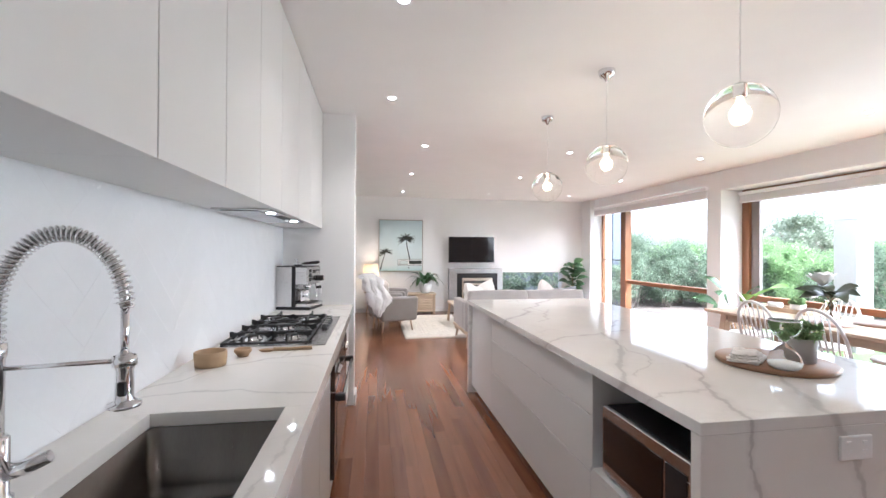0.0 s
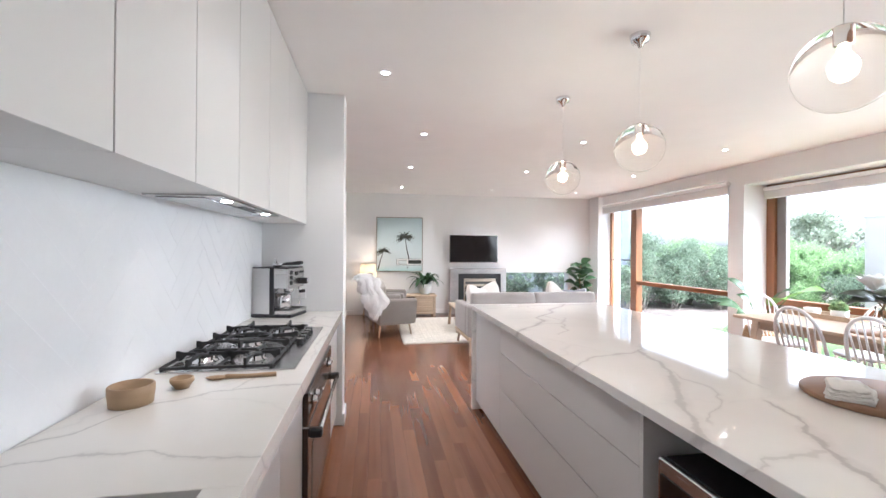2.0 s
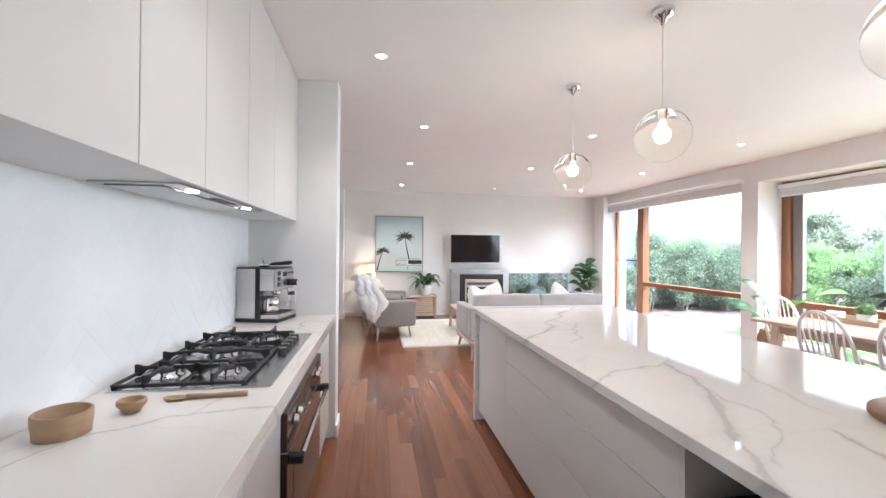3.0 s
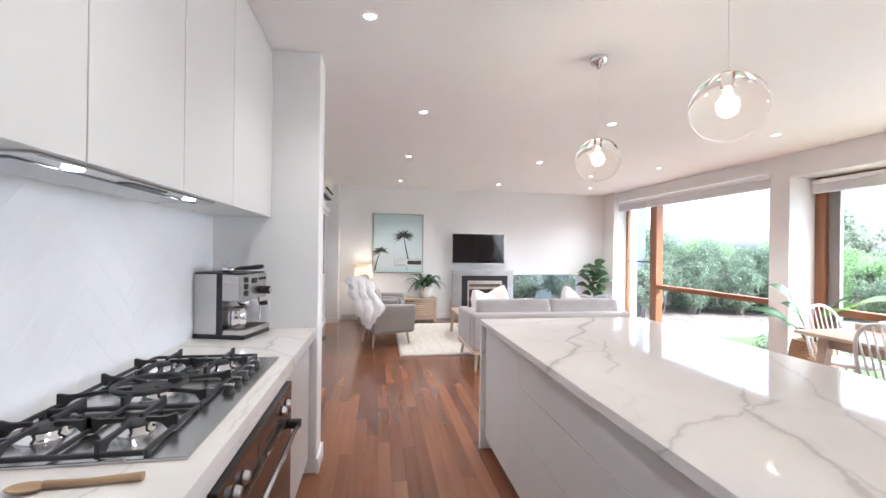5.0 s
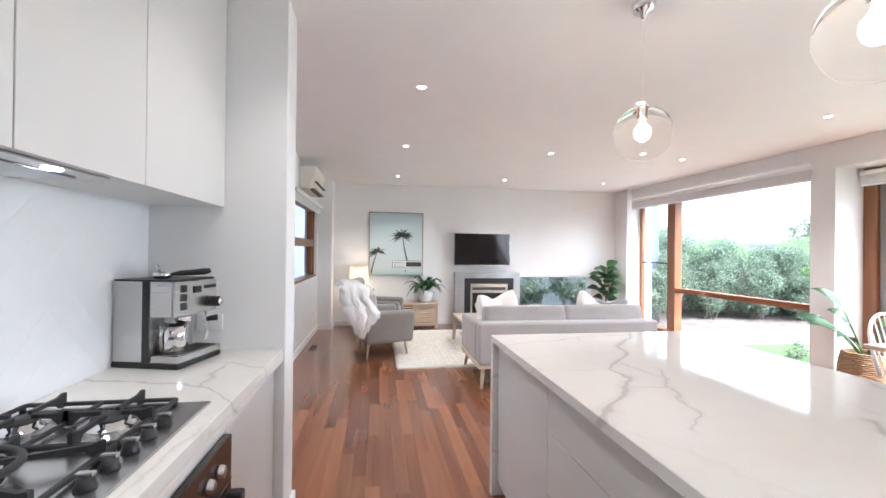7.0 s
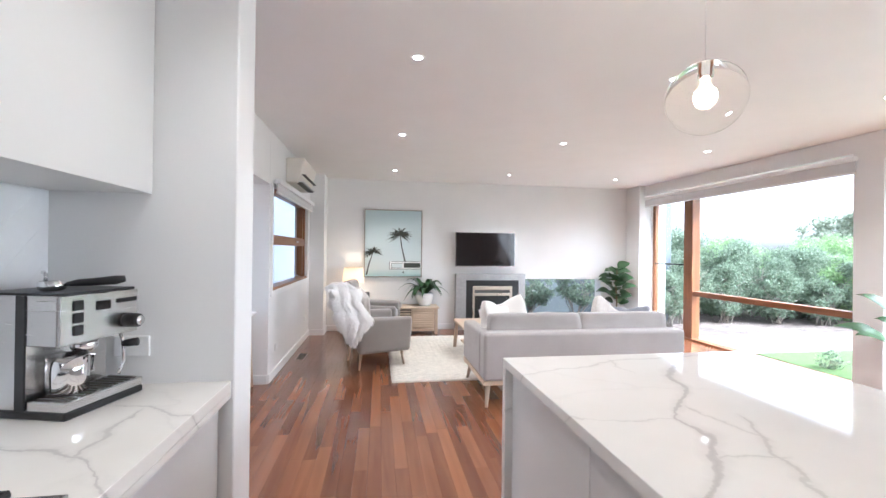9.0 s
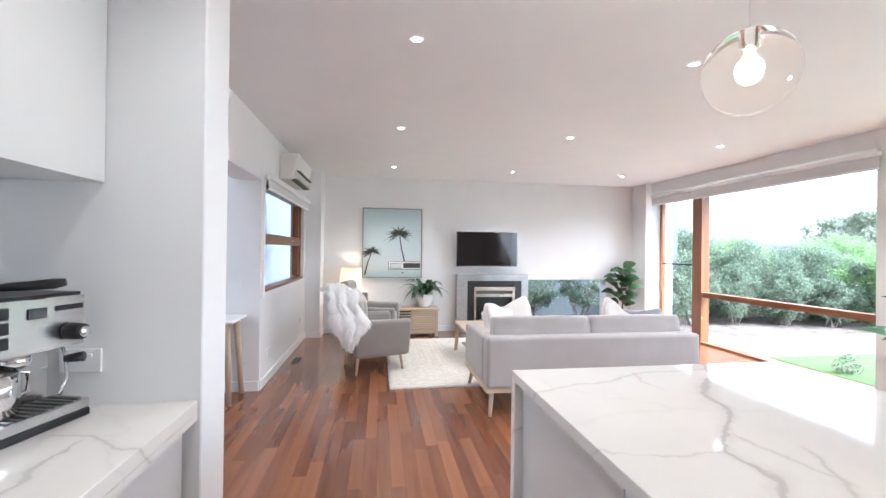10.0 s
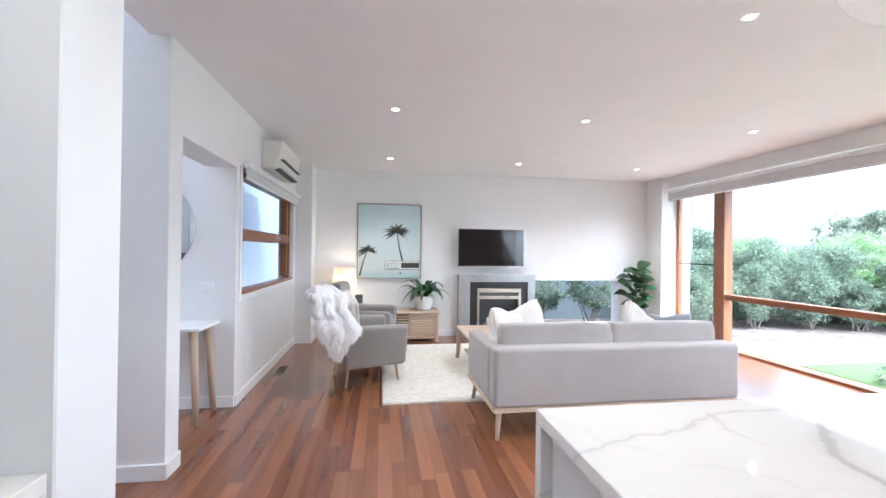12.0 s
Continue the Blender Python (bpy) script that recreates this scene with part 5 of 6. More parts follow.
def sheepskin():
    rnd = random.Random(11)
    bm = bmesh.new()
    U, V = 26, 40
    drape = [(0.14, 0.95, -0.62, -0.42), (-0.08, 1.00, -0.66, -0.40), (-0.24, 0.99, -0.68, -0.38), (-0.36, 0.93, -0.69, -0.35), (-0.41, 0.84, -0.67, -0.34),
             (-0.44, 0.74, -0.65, -0.30), (-0.49, 0.65, -0.63, -0.25), (-0.50, 0.57, -0.60, -0.24), (-0.50, 0.50, -0.56, -0.30), (-0.49, 0.42, -0.50, -0.36)]
    grid = []
    for v in range(V):
        y, z, x0, x1 = along(drape, v / (V - 1) * (len(drape) - 1))
        row = []
        for u in range(U):
            s = u / (U - 1)
            fold = 0.022 * math.sin(s * 15 + v * 0.06) * min(1, v / 14) + 0.015 * noise.noise((u * 0.3, v * 0.22, 1.0))
            rim = 0.03 * noise.noise((v * 0.25, 4.0, u * 0.02))
            back = max(0.0, 0.25 - s) * 4
            row.append(Vector((x0 + (x1 - x0) * s + rim, y - 0.015 - fold + 0.10 * back * back, z + 0.012 * noise.noise((u * 0.35, v * 0.3, 7.0)) - 0.03 * (2 * s - 1) ** 4 * (v < 12))))
        grid.append(row)
    vs = [[bm.verts.new(p) for p in row] for row in grid]
    for v in range(V - 1):
        for u in range(U - 1):
            bm.faces.new((vs[v][u], vs[v + 1][u], vs[v + 1][u + 1], vs[v][u + 1])).smooth = True
    hair = bmesh.new()
    for v in range(V):
        for u in range(U):
            p0 = grid[v][u]
            pv = (grid[min(v + 1, V - 1)][u] - grid[max(v - 1, 0)][u]).normalized()
            pu = (grid[v][min(u + 1, U - 1)] - grid[v][max(u - 1, 0)]).normalized()
            out = pv.cross(pu)
            if out.y > 0 and out.z < 0.3:
                out = -out
            if out.z < -0.3:
                out = -out
            lean = 0.9 * noise.noise((u * 0.55, v * 0.20, 3.0)) + 0.5 * (u / (U - 1) - 0.5)
            for q in range(22):
                p = p0 + pu * rnd.uniform(-0.014, 0.014) + pv * rnd.uniform(-0.012, 0.012)
                way = (pv + pu * (lean + rnd.gauss(0, 0.14)) + Vector((0, 0, -0.35))).normalized()
                L = rnd.uniform(0.06, 0.125)
                m1 = p + way * L * 0.5 + out * rnd.uniform(0.008, 0.026)
                e = p + way * L + out * rnd.uniform(0.0, 0.02)
                sd = way.cross(out).normalized() * rnd.uniform(0.002, 0.004)
                a = [hair.verts.new(c) for c in (p + sd, p - sd, m1 - sd, m1 + sd, e)]
                hair.faces.new((a[0], a[1], a[2], a[3]))
                hair.faces.new((a[3], a[2], a[4]))
    return bm, hair


pelt, hair = sheepskin()
sk = thing("sheepskin_throw", (0, 0, 0), "long-haired white sheepskin draped over the armchair back", "throw")
part("pelt", pelt, FUR, sk)
part("hair", hair, FUR, sk)
sk.matrix_world = ac1.matrix_world.copy()

chair_pillow = solid("chair_cushion", cushion(0.40, 0.12, 0.40, (0, 0, 0), 0.6, 10), STRIPE, "striped linen cushion on the armchair seat", "cushion")
chair_pillow.matrix_world = pose(1.06, 10.20, 0.69, -8, -18, 20 + 90)

# sideboard under the painting
sdb = thing("sideboard", (0, 0, 0), "pale oak sideboard with slatted doors", "sideboard")
part("top", B(1.22, 2.26, 11.84, 12.26, 0.475, 0.505, 0.004), OAKX, sdb)
for x in (1.24, 2.19):
    for y in (11.86, 12.19):
        part("leg", B(x, x + 0.05, y, y + 0.05, 0.0, 0.474, 0.004), OAKZ, sdb)
part("body", B(1.292, 2.188, 11.895, 12.235, 0.10, 0.474), OAKX, sdb)
# Flat dark panel behind the slats paints the shade inside the bay.
BAY_SHADE = surface("painted_bay_shade", (0.09, 0.07, 0.06), 0.8)
part("bay", B(1.30, 1.80, 11.888, 11.894, 0.12, 0.46), BAY_SHADE, sdb, "flat dark panel painted as the bay's shade")
for i in range(7):
    part("slat", B(1.30, 1.80, 11.872, 11.887, 0.13 + i * 0.047, 0.158 + i * 0.047, 0.003), OAKX, sdb)
dr = part("door", B(1.815, 2.185, 11.878, 11.894, 0.11, 0.465, 0.002), OAKX, sdb)
for i in range(8):
    part("slat", B(1.83, 2.17, 11.862, 11.877, 0.13 + i * 0.041, 0.158 + i * 0.041, 0.003), OAKX, dr)
part("bottom_rail", B(1.292, 2.188, 11.868, 11.90, 0.055, 0.098, 0.003), OAKX, sdb)


def blade(bm, base, tip, width, droop, up=(0, 0, 1), n=8, fold=0.25):
    """A long leaf from base to tip that arches over and tapers."""
    base, tip = Vector(base), Vector(tip)
    d = tip - base
    s = d.cross(Vector(up))
    s = s.normalized() if s.length > 1e-6 else Vector((1, 0, 0))
    rows = []
    for i in range(n + 1):
        u = i / n
        c = base.lerp(tip, u) + Vector(up) * droop * 4 * u * (1 - u)
        w = width * math.sin(math.pi * min(1, 0.08 + 0.92 * u) ** 0.8) * 0.5
        w = max(w, 0.0008)
        rows.append((bm.verts.new(c + s * w + Vector((0, 0, fold * w))), bm.verts.new(c), bm.verts.new(c - s * w + Vector((0, 0, fold * w)))))
    for a, c in zip(rows, rows[1:]):
        for k in (0, 1):
            f = bm.faces.new((a[k], a[k + 1], c[k + 1], c[k]))
            f.smooth = True


sdb.scale = (1, 1, 0.89)
fern = thing("potted_fern", (2.04, 12.06, 0.4495), "arching dark green fern in a white ceramic pot", "plant")
part("pot", lathe([(0, 0), (0.070, 0), (0.095, 0.03), (0.118, 0.12), (0.115, 0.19), (0.108, 0.19), (0.108, 0.16), (0, 0.155)], 32), CERAM, fern)
bm = bmesh.new()
rnd = random.Random(21)
for i in range(30):
    a = 2 * math.pi * i / 30 * 2.4
    L = rnd.uniform(0.24, 0.38)
    zt = rnd.uniform(-0.10, 0.16) + (0.34 - L) * 0.6
    blade(bm, (0.02 * math.cos(a), 0.02 * math.sin(a), 0.15), (L * math.cos(a), 0.75 * L * math.sin(a), 0.16 + zt), rnd.uniform(0.07, 0.095), 0.13)
part("fronds", bm, LEAFD, fern)
fern.scale = (1.2, 1.12, 1.15)
bk = thing("book", (1.52, 12.02, 0.4495), "white-covered book lying on the sideboard", "book", "books on the sideboard")
part("pages", B(-0.12, 0.12, -0.085, 0.085, 0.003, 0.025), LINEN, bk)
bm = B(-0.125, 0.125, -0.09, 0.09, 0.0, 0.003)
box(bm, -0.125, 0.125, -0.09, 0.09, 0.025, 0.028)
box(bm, -0.125, -0.1205, -0.09, 0.09, 0.003, 0.025)
part("cover", bm, CERAM, bk)
bk2 = copy_thing(bk, pose(1.50, 12.03, 0.4785, 0, 0, 8))
bk2["label"] = "pale teal book on top of another book"
for c in bk2.children:
    if c.name.startswith("cover"):
        c.data = c.data.copy()
        c.data.materials[0] = surface("teal_cover", (0.30, 0.45, 0.45), 0.5)

sidet = thing("side_table", (0.92, 12.03, 0), "small round pale oak side table", "table")
part("top", lathe([(0, 0.47), (0.225, 0.47), (0.23, 0.475), (0.23, 0.49), (0.225, 0.495), (0, 0.495)], 40), OAKX, sidet)
for k in range(3):
    a = 2 * math.pi * k / 3 + 0.5
    leg(sidet, (0.12 * math.cos(a), 0.12 * math.sin(a), 0.47), (0.20 * math.cos(a), 0.20 * math.sin(a), 0.0), 0.016, 0.012)
tl = thing("table_lamp", (0.845, 12.06, 0.495), "table lamp with a lit white drum shade", "lamp")
part("base", lathe([(0, 0), (0.07, 0), (0.07, 0.012), (0.012, 0.02), (0, 0.021)], 28), surface("brass", (0.55, 0.42, 0.22), 0.3, 1.0), tl, "brass foot")
part("stem", rod((0, 0, 0.02), (0, 0, 0.40), 0.008, n=12), CHROME, tl)
SHADE, nt, b = material("lit_lamp_shade")
b.inputs["Base Color"].default_value = (0.85, 0.80, 0.72, 1)
b.inputs["Roughness"].default_value = 0.9
tr = nt.nodes.new("ShaderNodeBsdfTranslucent")
tr.inputs["Color"].default_value = (0.9, 0.82, 0.7, 1)
mxs = nt.nodes.new("ShaderNodeMixShader")
mxs.inputs[0].default_value = 0.6
nt.links.new(b.outputs[0], mxs.inputs[1])
nt.links.new(tr.outputs[0], mxs.inputs[2])
nt.links.new(mxs.outputs[0], nt.nodes["Material Output"].inputs["Surface"])
part("shade", lathe([(0.178, 0.345), (0.150, 0.60), (0.148, 0.60), (0.176, 0.345)], 40), SHADE, tl, "white fabric drum shade")
part("bulb", lathe([(0, 0.40), (0.014, 0.40), (0.03, 0.44), (0.026, 0.47), (0, 0.49)], 16), BULB, tl, "glowing bulb").visible_shadow = False
lamp('POINT', "table_lamp_glow", (0.845, 12.06, 0.495 + 0.46), 0.6, (1.0, 0.74, 0.48), 0.03)
spk = thing("speaker", (1.06, 11.98, 0.495), "small black box speaker on the side table", "speaker")
part("case", B(-0.055, 0.055, -0.06, 0.06, 0.0, 0.20, 0.01, 3), BLACK, spk)
part("grille", B(-0.047, 0.047, -0.064, -0.0605, 0.01, 0.19, 0.001), GAP, spk)
part("cone", lathe([(0.03, 0.0), (0.028, 0.004), (0.010, -0.002), (0, 0.001)], 20, (0, -0.0645, 0.06), (0, -1, 0)), BLACK, spk)

# painting: palms and a camper on pale teal
PX0, PX1, PZ0, PZ1, PY = 1.008, 2.003, 0.919, 2.085, 12.298
art = thing("painting", (0, 0, 0), "framed beach print of palms and a white camper van", "painting")
m_sky, nt, b = material("print_pale_teal")
gy = nt.nodes.new("ShaderNodeTexCoord")
sp = nt.nodes.new("ShaderNodeSeparateXYZ")
nt.links.new(gy.outputs["Object"], sp.inputs[0])
mr = nt.nodes.new("ShaderNodeMapRange")
mr.inputs[1].default_value, mr.inputs[2].default_value = PZ0, PZ1
nt.links.new(sp.outputs[2], mr.inputs[0])
nt.links.new(ramp(nt, mr.outputs[0], [(0.0, (0.44, 0.62, 0.61)), (0.12, (0.66, 0.71, 0.70)), (0.5, (0.60, 0.69, 0.70)), (1.0, (0.48, 0.60, 0.625))]), b.inputs["Base Color"])
b.inputs["Roughness"].default_value = 0.7
part("canvas", B(PX0 + 0.012, PX1 - 0.012, PY - 0.030, PY, PZ0 + 0.012, PZ1 - 0.012), m_sky, art, "pale teal printed canvas")
bm = B(PX0, PX1, PY - 0.042, PY, PZ0, PZ0 + 0.011)
box(bm, PX0, PX1, PY - 0.042, PY, PZ1 - 0.011, PZ1)
box(bm, PX0, PX0 + 0.011, PY - 0.042, PY, PZ0 + 0.011, PZ1 - 0.011)
box(bm, PX1 - 0.011, PX1, PY - 0.042, PY, PZ0 + 0.011, PZ1 - 0.011)
part("frame", bm, wood("weathered_frame_timber", (0.20, 0.16, 0.125), (0.34, 0.28, 0.22), 2, 0.6), art, "thin weathered timber frame")
INK = surface("print_dark_palm", (0.05, 0.055, 0.045), 0.7, vary=0.3)
for z0, z1, x0, x1 in ((1.055, 1.062, 1.44, 1.99), (1.188, 1.194, 1.47, 1.99), (1.06, 1.19, 1.437, 1.445), (1.075, 1.082, 1.47, 1.66), (1.155, 1.161, 1.48, 1.66), (1.08, 1.16, 1.475, 1.481)):
    part("printed_line", B(x0, x1, PY - 0.0400, PY - 0.0388, z0, z1), INK, art)
INKV = surface("print_white", (0.80, 0.80, 0.78), 0.7, vary=0.03)


def palm(cx, cz, base, r, seed):
    rnd = random.Random(seed)
    bm = bmesh.new()
    y = PY - 0.0315
    tr = [Vector((base[0], y, base[1])), Vector(((base[0] * 0.5 + cx * 0.5) - 0.012, y, base[1] * 0.5 + cz * 0.5)), Vector((cx, y, cz))]
    w = 0.011
    row = [(bm.verts.new(p + Vector((-w * (1.2 - 0.3 * i), 0, 0))), bm.verts.new(p + Vector((w * (1.2 - 0.3 * i), 0, 0)))) for i, p in enumerate(tr)]
    for a, c in zip(row, row[1:]):
        bm.faces.new((a[0], a[1], c[1], c[0]))
    for k in range(24):
        a = rnd.uniform(-0.6, math.pi + 0.6)
        L = r * rnd.uniform(0.7, 1.1)
        y2 = y - 0.0002 * k
        prev = Vector((cx, y2, cz))
        for q in range(1, 9):
            u = q / 8
            p = Vector((cx + L * u * math.cos(a), y2, cz + L * u * math.sin(a) * 0.85 - 0.32 * L * u * u))
            d = (p - prev).normalized()
            nrm = Vector((-d.z, 0, d.x))
            ww = 0.16 * r * math.sin(math.pi * min(1, u + 0.1)) * 0.5 + 0.003
            for s in (1, -1):
                tip = p + nrm * s * ww * rnd.uniform(0.7, 1.6) - Vector((0, 0, ww * 0.8))
                bm.faces.new([bm.verts.new(v) for v in (prev, p, tip)])
            prev = p
    return bm


part("printed_palm", palm(1.62, 1.66, (1.71, 1.19), 0.25, 3), INK, art)
part("printed_palm", palm(1.165, 1.36, (1.05, 0.96), 0.18, 4), INK, art)
vy = PY - 0.0345
part("printed_van_body", B(1.43, 1.99, vy, vy + 0.0035, 0.955, 1.13, 0.001), m_sky, art)
part("printed_van_top", B(1.445, 1.99, vy - 0.002, vy + 0.0035, 1.06, 1.195, 0.001), INKV, art)
part("printed_van_window", B(1.69, 1.975, vy - 0.004, vy - 0.0025, 1.085, 1.165, 0.0005), INK, art)
part("printed_van_side_window", B(1.48, 1.66, vy - 0.004, vy - 0.0025, 1.085, 1.15, 0.0005), m_sky, art)
part("printed_badge", lathe([(0, 0), (0.014, 0.0005)], 16, (1.68, vy - 0.001, 1.005), (0, -1, 0)), INK, art)

tv = thing("television", (3.10, 12.10, 1.415), "wall-mounted black flat-screen television with silver edge", "television")
part("bezel", B(-0.535, 0.535, -0.022, 0.03, -0.30, 0.30, 0.004, 2), STEEL, tv, "thin silver bezel")
part("screen", B(-0.525, 0.525, -0.026, -0.0225, -0.285, 0.292, 0.001), BGLASS, tv)
part("wall_mount", B(-0.2, 0.2, 0.03, 0.198, -0.15, 0.15), BLACK, tv)

# fireplace
fp = thing("fireplace", (0, 0, 0), "gas fireplace with grey metal surround and black insert", "fireplace")
FY = 12.16
bm = B(2.60, 2.78, FY, YN - 0.002, 0.0, 0.985)
box(bm, 3.74, 3.86, FY, YN - 0.002, 0.0, 0.985)
box(bm, 2.78, 3.74, FY, YN - 0.002, 0.875, 0.985)
part("surround", bm, CONC, fp)
bm = B(2.782, 2.90, FY + 0.01, YN - 0.002, 0.0, 0.873)
box(bm, 3.62, 3.738, FY + 0.01, YN - 0.002, 0.0, 0.873)
box(bm, 2.90, 3.62, FY + 0.01, YN - 0.002, 0.775, 0.873)
part("insert", bm, BLACK, fp)
GOLD = surface("champagne_metal", (0.52, 0.46, 0.38), 0.3, 1.0, vary=0.06)
bm = B(2.90, 2.935, FY, FY + 0.05, 0.06, 0.70)
box(bm, 3.585, 3.62, FY, FY + 0.05, 0.06, 0.70)
box(bm, 2.90, 3.62, FY - 0.012, FY + 0.05, 0.702, 0.768, 0.008)
box(bm, 2.936, 3.584, FY, FY + 0.05, 0.60, 0.645)
part("trim", bm, GOLD, fp, "champagne metal door trim")
part("grille", B(2.936, 3.584, FY + 0.02, FY + 0.05, 0.646, 0.70), GAP, fp)
part("firebox", B(2.902, 3.618, FY + 0.118, YN - 0.002, 0.0, 0.77), BLACK, fp)
g = part("glass", B(2.936, 3.584, FY + 0.03, FY + 0.034, 0.06, 0.598), PANE, fp)
g.visible_shadow = False
for i in range(5):
    part("log", rod((3.02 + 0.1 * i, FY + 0.085, 0.16 + 0.05 * (i % 2)), (3.18 + 0.1 * i, FY + 0.07, 0.24 + 0.06 * ((i + 1) % 2)), 0.03, 0.024, 10), BARK, fp)

# coffee table
ct = thing("coffee_table", (0, 0, 0), "pale oak coffee table with a lower shelf", "table")
part("top", B(2.33, 3.45, 9.98, 10.90, 0.385, 0.415, 0.005, 2), OAK, ct)
part("shelf", B(2.42, 3.36, 10.07, 10.81, 0.12, 0.14, 0.003), OAK, ct)
for x in (2.37, 3.41):
    for y in (10.04, 10.84):
        b2 = B(-0.022, 0.022, -0.022, 0.022, 0, 0.385, 0.004)
        for v in b2.verts:
            if v.co.z < 0.1:
                v.co.x += -0.03 if x < 3 else 0.03
        bmesh.ops.translate(b2, verts=b2.verts, vec=(x, y, 0.0))
        part("leg", b2, OAKZ, ct)

# tall leafy plant in the corner
fig = thing("fiddle_leaf_plant", (5.52, 11.98, 0), "fiddle-leaf fig with broad dark leaves in a pot", "plant")
part("pot", lathe([(0, 0), (0.12, 0), (0.16, 0.05), (0.17, 0.30), (0.16, 0.30), (0.15, 0.26), (0, 0.255)], 32), CERAM, fig)
part("trunk", tube([(0, 0, 0.25), (0.02, 0.01, 0.5), (-0.01, 0, 0.8), (0.02, 0.01, 1.10)], 0.014, 8, taper=[1.2, 1, 0.8, 0.5]), STEM, fig)
rnd = random.Random(31)
for i in range(30):
    a = i * 2.399
    z = 0.46 + 0.66 * i / 30
    L = rnd.uniform(0.20, 0.28)
    bm = bmesh.new()
    r = 0.05 + 0.08 * rnd.random()
    base = (r * math.cos(a), r * math.sin(a) * 0.8, z)
    rr = min(0.40, r + L)
    blade(bm, base, (rr * math.cos(a), 0.72 * rr * math.sin(a), z + rnd.uniform(-0.02, 0.14)), rnd.uniform(0.18, 0.24), 0.04, up=(-0.10, -0.36, 0.93), n=8, fold=0.16)
    part("leaf", bm, LEAFD, fig)
    if i % 2 == 0:
        part("petiole", tube([(0, 0, z - 0.03), base], 0.003, 5), STEM, fig)

# air conditioner
acu = thing("air_conditioner", (0.15, 10.65, 2.18), "white wall-mounted split air conditioner", "air conditioner")
b2 = B(0.0, 0.22, -0.46, 0.46, 0.0, 0.30, 0.02, 3)
for v in b2.verts:
    if v.co.x > 0.15 and v.co.z < 0.15:
        v.co.x -= 0.07
part("body", b2, surface("ivory_plastic", (0.74, 0.71, 0.65), 0.4, vary=0.02), acu)
part("louvre", B(0.150, 0.205, -0.42, 0.42, 0.010, 0.022, 0.003), CERAM, acu)
part("front_slot", B(0.185, 0.2235, -0.43, 0.43, 0.10, 0.106), GAP, acu, "dark seam")
# No hollow here: a flat dark strip paints the outlet's inner shade.
part("vent_slot", B(0.120, 0.188, -0.42, 0.42, -0.001, 0.012), GAP, acu, "dark strip painted as the air outlet's shade")

fv = thing("floor_vent", (0, 0, 0), "dark metal heating vent set in the timber floor", "vent")
bm = B(0.235, 0.245, 10.43, 10.75, 0.0005, 0.005)
box(bm, 0.345, 0.355, 10.43, 10.75, 0.0005, 0.005)
box(bm, 0.245, 0.345, 10.43, 10.44, 0.0005, 0.005)
box(bm, 0.245, 0.345, 10.74, 10.75, 0.0005, 0.005)
part("frame", bm, STEEL, fv)
# Thin dark sheet on the boards paints the shade below the slats.
part("well", B(0.245, 0.345, 10.44, 10.74, 0.0004, 0.0015), GAP, fv)
for i in range(14):
    part("slat", B(0.245, 0.345, 10.448 + i * 0.021, 10.456 + i * 0.021, 0.0016, 0.0045), SINKM, fv)

# ---- hall ----
mir = thing("round_mirror", (-0.605, 9.50, 1.53), "large round frameless wall mirror in the hall", "mirror")
MIR, nt, b = material("silvered_mirror")
b.inputs["Base Color"].default_value = (0.86, 0.90, 0.92, 1)
b.inputs["Metallic"].default_value, b.inputs["Roughness"].default_value = 1.0, 0.02
part("glass", lathe([(0, 0.012), (0.424, 0.012), (0.43, 0.009), (0.43, 0.001), (0, 0.001)], 72, (0, 0, 0), (0, -1, 0)), MIR, mir)
con = thing("console_table", (0, 0, 0), "slim white console table with splayed oak legs", "table")
part("top", B(-1.22, 0.045, 9.06, 9.47, 0.725, 0.748, 0.003), WPAINT, con, "white top")
for x, d in ((-0.03, 0.04), (-1.15, -0.04)):
    for y, e in ((9.14, -0.03), (9.40, 0.045)):
        leg(con, (x, y, 0.725), (x + d, y + e, 0.0), 0.032, 0.021)

# ---- dining ----
dt = thing("dining_table", (0, 0, 0), "long pale oak dining table", "table")
part("top", B(4.60, 5.55, 4.95, 7.02, 0.720, 0.75, 0.004), OAK, dt)
part("apron", B(4.72, 4.74, 5.1, 6.87, 0.63, 0.719), OAK, dt)
part("apron", B(5.41, 5.43, 5.1, 6.87, 0.63, 0.719), OAK, dt)
part("apron", B(4.74, 5.41, 6.85, 6.87, 0.63, 0.719), OAKX, dt)
part("apron", B(4.74, 5.41, 5.1, 5.12, 0.63, 0.719), OAKX, dt)
for x, dx in ((4.735, -0.05), (5.415, 0.05)):
    for y, dy in ((6.86, 0.05), (5.11, -0.05)):
        b2 = B(-0.038, 0.038, -0.038, 0.038, 0, 0.719, 0.006)
        for v in b2.verts:
            if v.co.z < 0.3:
                v.co.x = v.co.x * 0.7 + dx
                v.co.y = v.co.y * 0.7 + dy
        bmesh.ops.translate(b2, verts=b2.verts, vec=(x, y, 0))
        part("leg", b2, OAKZ, dt)


